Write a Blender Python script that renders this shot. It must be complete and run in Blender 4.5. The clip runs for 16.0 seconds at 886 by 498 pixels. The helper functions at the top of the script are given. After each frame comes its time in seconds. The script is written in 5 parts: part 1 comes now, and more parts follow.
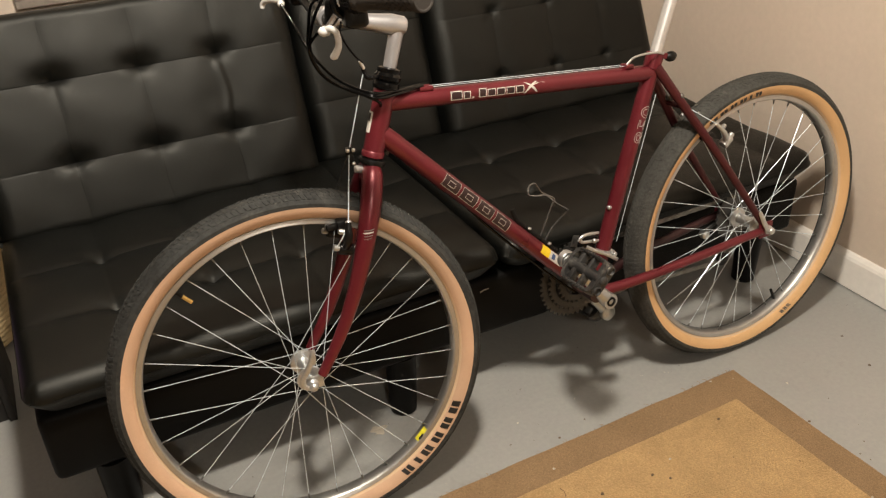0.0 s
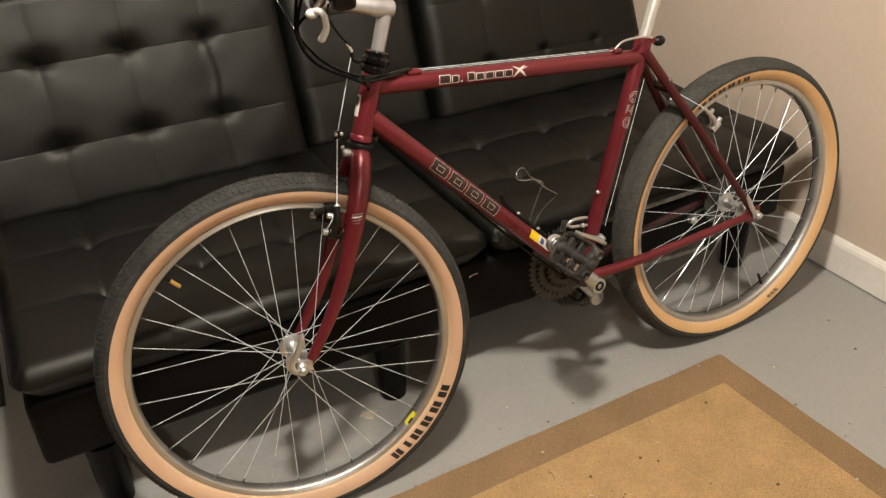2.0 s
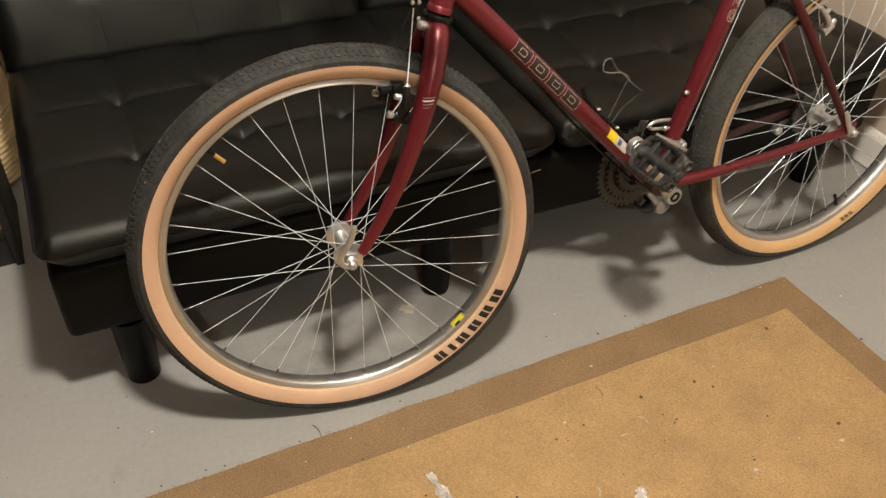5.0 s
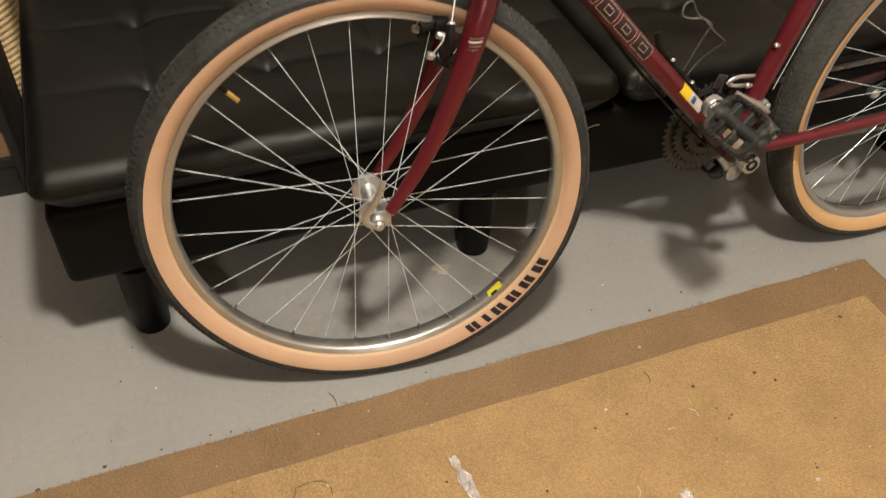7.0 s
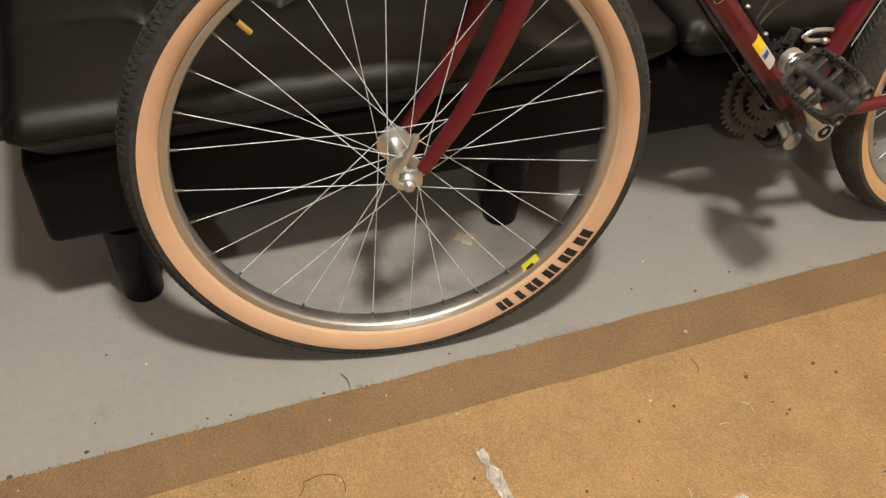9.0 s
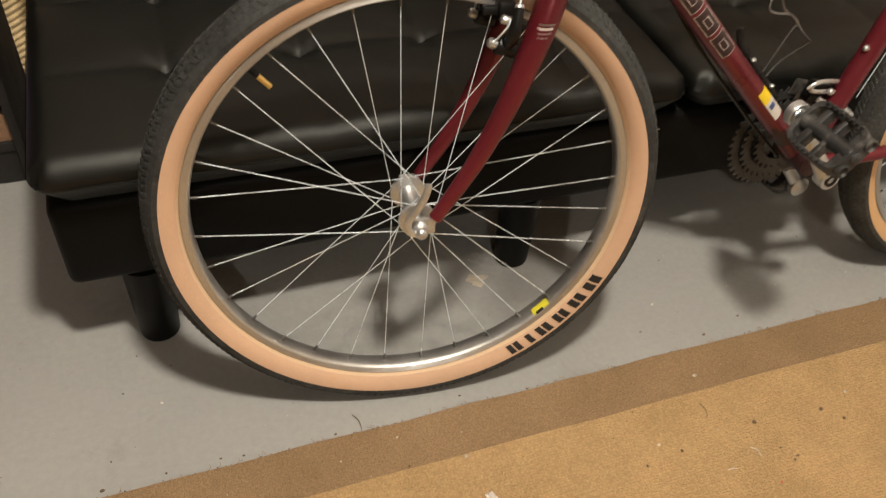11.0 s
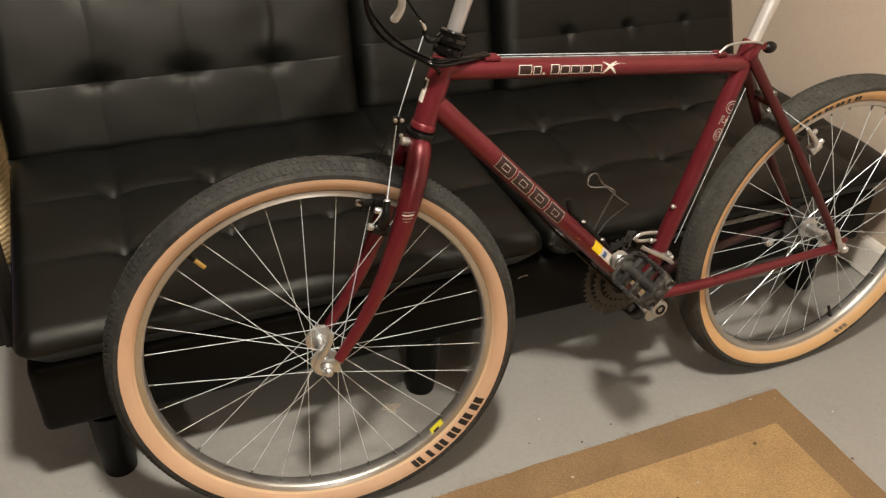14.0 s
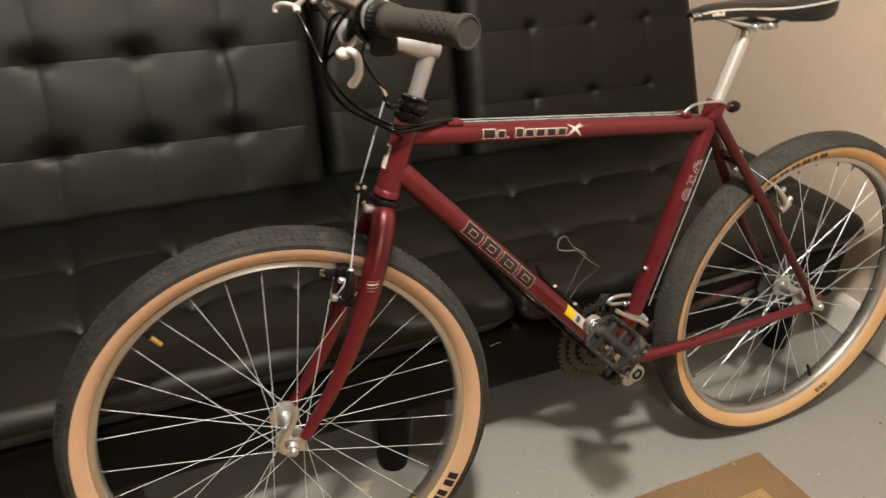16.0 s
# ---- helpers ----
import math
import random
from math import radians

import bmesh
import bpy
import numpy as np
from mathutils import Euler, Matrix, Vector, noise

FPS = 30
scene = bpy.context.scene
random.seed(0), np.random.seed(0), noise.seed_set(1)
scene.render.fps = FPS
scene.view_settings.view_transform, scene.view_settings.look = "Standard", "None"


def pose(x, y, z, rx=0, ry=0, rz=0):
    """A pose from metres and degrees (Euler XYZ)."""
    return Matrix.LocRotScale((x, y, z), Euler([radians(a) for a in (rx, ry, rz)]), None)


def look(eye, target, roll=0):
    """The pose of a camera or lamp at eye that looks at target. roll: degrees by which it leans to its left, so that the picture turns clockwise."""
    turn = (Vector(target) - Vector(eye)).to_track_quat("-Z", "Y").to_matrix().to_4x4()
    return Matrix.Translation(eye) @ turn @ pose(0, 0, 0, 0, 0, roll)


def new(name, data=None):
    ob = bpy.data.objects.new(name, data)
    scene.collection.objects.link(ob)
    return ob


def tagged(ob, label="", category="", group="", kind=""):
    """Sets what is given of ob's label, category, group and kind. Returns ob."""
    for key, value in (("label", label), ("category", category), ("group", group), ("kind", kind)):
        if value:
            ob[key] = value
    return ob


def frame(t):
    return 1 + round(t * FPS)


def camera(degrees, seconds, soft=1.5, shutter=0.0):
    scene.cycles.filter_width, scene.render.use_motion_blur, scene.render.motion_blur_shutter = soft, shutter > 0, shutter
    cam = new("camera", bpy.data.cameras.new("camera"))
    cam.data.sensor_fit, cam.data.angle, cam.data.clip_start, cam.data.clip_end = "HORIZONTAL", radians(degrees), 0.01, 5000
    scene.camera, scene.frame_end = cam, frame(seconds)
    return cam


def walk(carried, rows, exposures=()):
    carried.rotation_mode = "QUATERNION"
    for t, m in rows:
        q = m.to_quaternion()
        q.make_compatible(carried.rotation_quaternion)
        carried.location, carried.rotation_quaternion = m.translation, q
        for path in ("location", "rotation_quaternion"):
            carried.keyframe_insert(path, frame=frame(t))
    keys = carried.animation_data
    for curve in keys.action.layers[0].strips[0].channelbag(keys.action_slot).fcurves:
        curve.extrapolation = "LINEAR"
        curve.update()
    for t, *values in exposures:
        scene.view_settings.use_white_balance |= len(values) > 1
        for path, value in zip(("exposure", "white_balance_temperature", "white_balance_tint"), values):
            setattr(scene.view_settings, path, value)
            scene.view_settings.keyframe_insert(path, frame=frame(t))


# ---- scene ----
cam = camera(55.9, 16.0, soft=1.3, shutter=0.6)
PATH = [
    (0, (-0.296, -1.102, 1.295), (0.472, 0.431, 0.265), -2.1),
    (0.5, (-0.292, -1.105, 1.292), (0.484, 0.427, 0.267), -2.2),
    (1, (-0.288, -1.108, 1.297), (0.492, 0.421, 0.271), -2.3),
    (1.5, (-0.285, -1.104, 1.299), (0.492, 0.417, 0.258), -2.1),
    (2, (-0.296, -1.108, 1.289), (0.485, 0.402, 0.235), -1.8),
    (2.5, (-0.311, -1.101, 1.279), (0.463, 0.389, 0.193), -1.0),
    (3, (-0.315, -1.105, 1.274), (0.443, 0.363, 0.147), -0.2),
    (3.5, (-0.316, -1.102, 1.28), (0.412, 0.349, 0.112), 0.5),
    (4, (-0.325, -1.079, 1.26), (0.384, 0.358, 0.064), 1.2),
    (4.2, (-0.322, -1.064, 1.258), (0.367, 0.36, 0.054), 1.3),
    (6.3, (-0.318, -0.757, 1.203), (0.371, 0.481, -0.21), 6.1),
    (6.5, (-0.288, -0.77, 1.208), (0.364, 0.483, -0.209), 5.6),
    (7, (-0.248, -0.803, 1.165), (0.306, 0.489, -0.257), 4.1),
    (7.5, (-0.242, -0.778, 1.097), (0.328, 0.495, -0.336), 5.8),
    (8, (-0.257, -0.753, 1.061), (0.317, 0.505, -0.384), 6.7),
    (8.2, (-0.263, -0.738, 1.051), (0.311, 0.515, -0.401), 6.7),
    (10.3, (-0.26, -0.656, 1.042), (0.275, 0.581, -0.432), 5.8),
    (10.5, (-0.255, -0.664, 1.046), (0.272, 0.59, -0.421), 5.8),
    (11, (-0.265, -0.685, 1.077), (0.286, 0.609, -0.346), 6.1),
    (11.5, (-0.275, -0.741, 1.144), (0.307, 0.591, -0.23), 6.7),
    (11.8, (-0.292, -0.786, 1.2), (0.329, 0.593, -0.109), 7.1),
    (12, (-0.288, -0.847, 1.245), (0.316, 0.601, 0.004), 5.8),
    (12.2, (-0.272, -0.862, 1.285), (0.33, 0.614, 0.078), 5.2),
    (12.5, (-0.267, -0.876, 1.299), (0.379, 0.614, 0.132), 5.4),
    (13, (-0.266, -0.893, 1.301), (0.404, 0.592, 0.14), 5.4),
    (13.5, (-0.261, -0.904, 1.302), (0.417, 0.564, 0.126), 4.6),
    (14, (-0.249, -0.919, 1.301), (0.434, 0.542, 0.119), 4.1),
    (14.5, (-0.245, -0.917, 1.297), (0.454, 0.548, 0.129), 3.6),
    (15, (-0.244, -0.933, 1.306), (0.445, 0.561, 0.169), 3.3),
    (15.5, (-0.244, -0.933, 1.309), (0.472, 0.62, 0.272), 4.9),
    (16, (-0.22, -0.896, 1.282), (0.541, 0.628, 0.235), 3.4),
]
walk(cam, [(t, look(eye, target, roll)) for t, eye, target, roll in PATH])
# world and light: one ceiling lamp over the rug, a second one deeper in the room
world = bpy.data.worlds.new("world")
scene.world = world
world.use_nodes = True
world.node_tree.nodes["Background"].inputs[0].default_value = (0.02, 0.018, 0.016, 1)
world.node_tree.nodes["Background"].inputs[1].default_value = 0.3


def ceiling_lamp(name, at, target, watts, size, colour):
    data = bpy.data.lights.new(name, "POINT")
    data.shadow_soft_size, data.energy, data.color = size / 2, watts, colour
    ob = new(name, data)
    ob.matrix_world = look(at, target)
    return ob


ceiling_lamp("ceiling_lamp", (0.02, -0.53, 2.27), (0.02, -0.53, 0), 197, 0.18, (1.0, 0.90, 0.76))
ceiling_lamp("ceiling_lamp", (-0.45, -2.6, 2.27), (-0.45, -2.6, 0), 66, 0.07, (1.0, 0.90, 0.76))


# ---- materials ----
def material(name, colour, rough=0.5, metal=0.0, spread=0.15, fine=400.0, coarse=8.0, bump=0.0, bump_scale=600.0, rough_spread=0.1,
             stain=None, stain_scale=4.0, stain_from=0.55, coat=0.0, random=0.0, spec=0.5):
    """Principled surface: the colour varies at a fine and a coarse scale, with stains and fine relief."""
    m = bpy.data.materials.new(name)
    m.use_nodes = True
    nt = m.node_tree
    n, l = nt.nodes, nt.links
    b = n["Principled BSDF"]
    tc = n.new("ShaderNodeTexCoord")

    def noise_node(scale, detail=6.0, rough_=0.6):
        t = n.new("ShaderNodeTexNoise")
        t.inputs["Scale"].default_value, t.inputs["Detail"].default_value, t.inputs["Roughness"].default_value = scale, detail, rough_
        l.new(tc.outputs["Object"], t.inputs["Vector"])
        return t

    def ramp(src, lo, hi, a, c):
        r = n.new("ShaderNodeMapRange")
        r.inputs["From Min"].default_value, r.inputs["From Max"].default_value = lo, hi
        r.inputs["To Min"].default_value, r.inputs["To Max"].default_value = a, c
        l.new(src, r.inputs["Value"])
        return r.outputs[0]

    f, c = noise_node(fine), noise_node(coarse, 8.0)
    add = n.new("ShaderNodeMath")
    add.operation = "ADD"
    l.new(ramp(f.outputs["Fac"], 0.3, 0.7, -spread / 2, spread / 2), add.inputs[0])
    l.new(ramp(c.outputs["Fac"], 0.3, 0.7, 1 - spread / 2, 1 + spread / 2), add.inputs[1])
    value = add.outputs[0]
    if random:
        oi = n.new("ShaderNodeObjectInfo")
        more = n.new("ShaderNodeMath")
        more.operation = "ADD"
        l.new(value, more.inputs[0])
        l.new(ramp(oi.outputs["Random"], 0, 1, -random / 2, random / 2), more.inputs[1])
        value = more.outputs[0]
    scaled = n.new("ShaderNodeVectorMath")
    scaled.operation = "SCALE"
    scaled.inputs[0].default_value = colour
    l.new(value, scaled.inputs["Scale"])
    out = scaled.outputs[0]
    if stain:
        s = noise_node(stain_scale, 10.0, 0.65)
        mix = n.new("ShaderNodeMix")
        mix.data_type = "RGBA"
        l.new(ramp(s.outputs["Fac"], stain_from, stain_from + 0.15, 0.0, 0.8), mix.inputs["Factor"])
        l.new(out, mix.inputs["A"])
        mix.inputs["B"].default_value = (*stain, 1)
        out = mix.outputs["Result"]
    l.new(out, b.inputs["Base Color"])
    b.inputs["Metallic"].default_value = metal
    b.inputs["Specular IOR Level"].default_value = spec
    l.new(ramp(c.outputs["Fac"], 0.3, 0.7, max(rough - rough_spread, 0.03), min(rough + rough_spread, 1.0)), b.inputs["Roughness"])
    b.inputs["Coat Weight"].default_value = coat
    b.inputs["Coat Roughness"].default_value = 0.25
    if bump:
        t = noise_node(bump_scale, 4.0)
        bp = n.new("ShaderNodeBump")
        bp.inputs["Strength"].default_value, bp.inputs["Distance"].default_value = 1.0, bump
        l.new(t.outputs["Fac"], bp.inputs["Height"])
        l.new(bp.outputs[0], b.inputs["Normal"])
    return m


M_CONCRETE = material("grey_floor_paint", (0.318, 0.322, 0.312), 0.42, spread=0.10, fine=90, coarse=2.2, bump=0.0012, bump_scale=45,
                      stain=(0.235, 0.225, 0.205), stain_scale=5.5, stain_from=0.60)
M_WALL = material("beige_wall_paint", (0.62, 0.527, 0.442), 0.75, spread=0.06, fine=60, coarse=1.5, bump=0.0006, bump_scale=220)
# west and south walls are unseen; their dark brown only cuts bounced light
M_UNSEEN_WALL = material("dark_unseen_wall", (0.17, 0.115, 0.07), 0.6, spread=0.3, fine=40, coarse=3)
# the ceiling is out of view; its low colour holds the fill down
M_CEILING = material("dark_unseen_ceiling", (0.14, 0.115, 0.09), 0.85, spread=0.05, fine=60, coarse=1.5)
M_BASEBOARD = material("white_gloss_paint", (0.84, 0.81, 0.77), 0.4, spread=0.08, fine=40, coarse=5, bump=0.0004, bump_scale=80)
M_RUG = material("tan_carpet", (0.560, 0.376, 0.186), 0.95, spread=0.24, fine=260, coarse=9, bump=0.004, bump_scale=420,
                 stain=(0.40, 0.262, 0.128), stain_scale=22.0, stain_from=0.66, spec=0.1)


def add_loops(m, scale, dark, lift):
    """Loop pile: small closed cells with dark gaps, over the colour and relief that the material has."""
    nt = m.node_tree
    n, l = nt.nodes, nt.links
    b = n["Principled BSDF"]
    tc = n.new("ShaderNodeTexCoord")
    v = n.new("ShaderNodeTexVoronoi")
    v.inputs["Scale"].default_value, v.inputs["Randomness"].default_value = scale, 0.55
    l.new(tc.outputs["Object"], v.inputs["Vector"])
    r = n.new("ShaderNodeMapRange")
    r.inputs["From Min"].default_value, r.inputs["From Max"].default_value = 0.15, 0.75
    r.inputs["To Min"].default_value, r.inputs["To Max"].default_value = 1.0, 0.0
    l.new(v.outputs["Distance"], r.inputs["Value"])
    g = n.new("ShaderNodeMapRange")
    g.inputs["To Min"].default_value, g.inputs["To Max"].default_value = dark, 1.08
    l.new(r.outputs[0], g.inputs["Value"])
    mix = n.new("ShaderNodeVectorMath")
    mix.operation = "SCALE"
    l.new(b.inputs["Base Color"].links[0].from_socket, mix.inputs[0])
    l.new(g.outputs[0], mix.inputs["Scale"])
    l.new(mix.outputs[0], b.inputs["Base Color"])
    bp = n.new("ShaderNodeBump")
    bp.inputs["Strength"].default_value, bp.inputs["Distance"].default_value = 1.0, lift
    l.new(r.outputs[0], bp.inputs["Height"])
    l.new(b.inputs["Normal"].links[0].from_socket, bp.inputs["Normal"])
    l.new(bp.outputs[0], b.inputs["Normal"])


add_loops(M_RUG, 230, 0.80, 0.0014)
M_BORDER = material("brown_carpet_border", (0.335, 0.224, 0.125), 0.95, spread=0.22, fine=300, coarse=7, bump=0.003, bump_scale=500, spec=0.1)
add_loops(M_BORDER, 300, 0.80, 0.0010)
M_VINYL = material("black_vinyl_leather", (0.0012, 0.0015, 0.0012), 0.46, spread=0.25, fine=300, coarse=6, bump=0.0005, bump_scale=620, rough_spread=0.05, spec=0.40)
M_VINYL.node_tree.nodes["Principled BSDF"].inputs["Specular Tint"].default_value = (0.985, 1.0, 0.965, 1)
M_VINYL_DARK = material("black_rail_vinyl", (0.0028, 0.0028, 0.0026), 0.5, spread=0.2, fine=300, coarse=6, bump=0.0005, bump_scale=520, spec=0.12)
M_LEG = material("black_plastic_leg", (0.004, 0.004, 0.004), 0.42, spread=0.2, fine=200, coarse=20, spec=0.15)
M_RED = material("dark_red_frame_paint", (0.136, 0.0125, 0.0205), 0.36, metal=0.42, spread=0.16, fine=900, coarse=14, bump=0.0002, bump_scale=900,
                 stain=(0.075, 0.012, 0.014), stain_scale=22.0, stain_from=0.66, coat=0.30)
M_TREAD = material("worn_black_tyre_rubber", (0.030, 0.031, 0.030), 0.82, spread=0.7, fine=160, coarse=22, bump=0.0006, bump_scale=500, spec=0.3,
                   stain=(0.075, 0.072, 0.065), stain_scale=42.0, stain_from=0.57)
M_TREAD_REAR = material("dusty_grey_tyre_rubber", (0.050, 0.050, 0.046), 0.85, spread=0.6, fine=200, coarse=20, bump=0.0008, bump_scale=320, spec=0.25,
                        stain=(0.110, 0.106, 0.096), stain_scale=60.0, stain_from=0.60)
M_SKIN = material("tan_tyre_sidewall", (0.555, 0.366, 0.246), 0.80, spec=0.3, spread=0.12, fine=700, coarse=9, bump=0.0003, bump_scale=900,
                  stain=(0.57, 0.335, 0.19), stain_scale=12.0, stain_from=0.60)
M_SKIN_REAR = material("amber_tyre_sidewall", (0.66, 0.415, 0.205), 0.62, spread=0.12, fine=700, coarse=9, bump=0.0003, bump_scale=900,
                       stain=(0.68, 0.48, 0.27), stain_scale=7.0, stain_from=0.60)
M_BEAD = material("pale_bead_rubber", (0.61, 0.44, 0.285), 0.7, spread=0.12, fine=500, coarse=12)
M_RIM = material("brushed_aluminium_rim", (0.53, 0.525, 0.51), 0.40, metal=0.88, spread=0.2, fine=500, coarse=20, bump=0.0002, bump_scale=700)
M_TRACK = material("worn_brake_track", (0.62, 0.62, 0.62), 0.50, metal=0.9, spread=0.2, fine=700, coarse=12, bump=0.0001, bump_scale=900)


def brushed_round(m, amount):
    """Fine turning marks round the wheel's axle stretch the gloss across them."""
    n, l = m.node_tree.nodes, m.node_tree.links
    tan = n.new("ShaderNodeTangent")
    tan.direction_type, tan.axis = "RADIAL", "Y"
    b = n["Principled BSDF"]
    b.inputs["Anisotropic"].default_value = amount
    b.inputs["Anisotropic Rotation"].default_value = 0.25
    l.new(tan.outputs[0], b.inputs["Tangent"])


brushed_round(M_TRACK, 0.85)
M_RING = material("oily_black_chainring_steel", (0.050, 0.051, 0.050), 0.40, metal=0.35, spec=0.45, spread=0.4, fine=300, coarse=40, bump=0.0003, bump_scale=500)
M_SPOKE = material("stainless_spoke_steel", (0.80, 0.91, 1.0), 0.30, metal=0.45, spread=0.15, fine=300, coarse=30)
M_ALU = material("scuffed_aluminium", (0.58, 0.60, 0.61), 0.32, metal=0.88, spread=0.25, fine=500, coarse=40, bump=0.0003, bump_scale=600, rough_spread=0.05)
M_STEM = material("pale_satin_alloy", (0.47, 0.47, 0.49), 0.34, metal=0.70, spread=0.10, fine=500, coarse=20)
# darker copy of the frame red; shade of far stay and bridge is in it
M_RED_STAY = material("darker_red_stay_paint", (0.068, 0.0085, 0.0120), 0.46, metal=0.35, spread=0.3, fine=300, coarse=12, stain=(0.030, 0.010, 0.010), stain_scale=16.0, stain_from=0.55, coat=0.1)
M_FILL = material("dark_decal_fill", (0.020, 0.006, 0.007), 0.45, spread=0.3, fine=300, coarse=30)
M_POST = material("satin_seat_post", (0.70, 0.70, 0.70), 0.38, metal=0.72, spread=0.08, fine=200, coarse=30, rough_spread=0.02)
M_SILVER = material("silver_painted_alloy", (0.40, 0.39, 0.40), 0.32, metal=0.80, spread=0.10, fine=500, coarse=20)
M_WHITE = material("white_lever_plastic", (0.60, 0.60, 0.59), 0.35, spread=0.08, fine=300, coarse=30)
M_STEEL = material("greasy_dark_steel", (0.20, 0.198, 0.190), 0.42, metal=0.85, spread=0.6, fine=300, coarse=50, bump=0.0004, bump_scale=500,
                   stain=(0.055, 0.051, 0.046), stain_scale=40.0, stain_from=0.54)
M_BLACK = material("black_plastic", (0.005, 0.005, 0.005), 0.32, spread=0.3, fine=300, coarse=30, bump=0.0003, bump_scale=700, spec=0.26)
M_OILY_DARK = material("greased_and_darker_red_paint", (0.026, 0.0075, 0.0080), 0.5, spread=0.5, fine=300, coarse=30, stain=(0.055, 0.030, 0.020), stain_scale=18.0, stain_from=0.58)
M_WIRE = material("black_coated_wire", (0.22, 0.22, 0.22), 0.20, metal=0.8, spread=0.3, fine=300, coarse=40)
M_PEDAL = material("dusty_black_pedal", (0.020, 0.020, 0.020), 0.48, spread=0.6, fine=300, coarse=40, bump=0.0006, bump_scale=400,
                   stain=(0.125, 0.118, 0.105), stain_scale=45.0, stain_from=0.53)
M_HOUSING = material("black_cable_housing", (0.003, 0.003, 0.003), 0.11, spread=0.2, fine=300, coarse=30, rough_spread=0.03, spec=0.24)
M_GRIP = material("grey_rubber_grip", (0.036, 0.032, 0.029), 0.75, spread=0.25, fine=500, coarse=30, bump=0.0005, bump_scale=700, spec=0.3)
M_SADDLE = material("black_saddle_vinyl", (0.010, 0.010, 0.010), 0.40, spread=0.2, fine=400, coarse=20, bump=0.0003, bump_scale=800)
M_YELLOW = material("yellow_sticker", (0.80, 0.58, 0.02), 0.4, spread=0.1, fine=200, coarse=40)
M_LEMON = material("lemon_rim_sticker", (0.66, 0.60, 0.04), 0.4, spread=0.1, fine=200, coarse=40)
M_LABEL = material("off_white_decal", (0.60, 0.575, 0.54), 0.45, spread=0.1, fine=300, coarse=60)
M_BRASS = material("brass_valve", (0.72, 0.48, 0.16), 0.35, metal=0.8, spread=0.15, fine=400, coarse=60)
M_INK = material("black_print", (0.012, 0.011, 0.010), 0.5, spread=0.2, fine=300, coarse=60)
M_BLUE = material("blue_print", (0.05, 0.09, 0.22), 0.5, spread=0.2, fine=300, coarse=60)
M_BOARD = material("dark_stained_board", (0.012, 0.010, 0.009), 0.55, spread=0.4, fine=120, coarse=10)
M_PURPLE = material("purple_printed_card", (0.15, 0.07, 0.30), 0.45, spread=0.9, fine=60, coarse=25, stain=(0.62, 0.52, 0.50), stain_scale=38.0, stain_from=0.50)
M_CARD = material("brown_cardboard", (0.24, 0.14, 0.08), 0.8, spread=0.3, fine=200, coarse=20)
M_WICKER = material("tan_coiled_rope", (0.72, 0.55, 0.31), 0.8, spread=0.35, fine=400, coarse=30, bump=0.0015, bump_scale=500, spec=0.2)
M_FRAME = material("grey_brown_wood", (0.22, 0.19, 0.165), 0.6, spread=0.3, fine=120, coarse=12)
M_PANEL = material("cream_board", (0.78, 0.74, 0.67), 0.7, spread=0.12, fine=120, coarse=20)
M_CHIP = material("pale_paint_chip", (0.50, 0.45, 0.37), 0.6, spread=0.3, fine=200, coarse=60)
M_FILM = material("clear_crumpled_plastic", (0.80, 0.77, 0.75), 0.25, spread=0.05, fine=200, coarse=40)
M_FILM.node_tree.nodes["Principled BSDF"].inputs["Transmission Weight"].default_value = 0.45
M_REDBIT = material("red_scrap", (0.55, 0.03, 0.03), 0.6, spread=0.2, fine=200, coarse=60)
M_DEBRIS = material("pale_floor_crumbs", (0.60, 0.55, 0.47), 0.8, spread=0.6, fine=300, coarse=60)
M_DIRT = material("dark_floor_crumbs", (0.12, 0.08, 0.048), 0.9, spread=0.6, fine=300, coarse=60)


# ---- mesh helpers ----
def part(name, bm, mat, parent=None, label="", smooth=True, m=None):
    me = bpy.data.meshes.new(name)
    bmesh.ops.recalc_face_normals(bm, faces=bm.faces)
    bm.to_mesh(me)
    bm.free()
    for one in mat if isinstance(mat, (list, tuple)) else (mat,):
        me.materials.append(one)
    if smooth:
        for p in me.polygons:
            p.use_smooth = True
        me.set_sharp_from_angle(angle=radians(38))
    ob = new(name, me)
    if parent:
        ob.parent = parent
    if m is not None:
        ob.matrix_basis = m
    if label:
        ob["label"] = label
    return ob


def empty(name, m=None):
    ob = new(name)
    ob.empty_display_size = 0.05
    if m is not None:
        ob.matrix_basis = m
    return ob


def ring_faces(bm, rings, close_ends=True, loop=False, mat=0):
    n = len(rings[0])
    pairs = list(zip(rings, rings[1:])) + ([(rings[-1], rings[0])] if loop else [])
    for a, b in pairs:
        for i in range(n):
            f = bm.faces.new((a[i], a[(i + 1) % n], b[(i + 1) % n], b[i]))
            f.material_index = mat
    if close_ends and not loop:
        for r in (rings[0], rings[-1]):
            f = bm.faces.new(r)
            f.material_index = mat


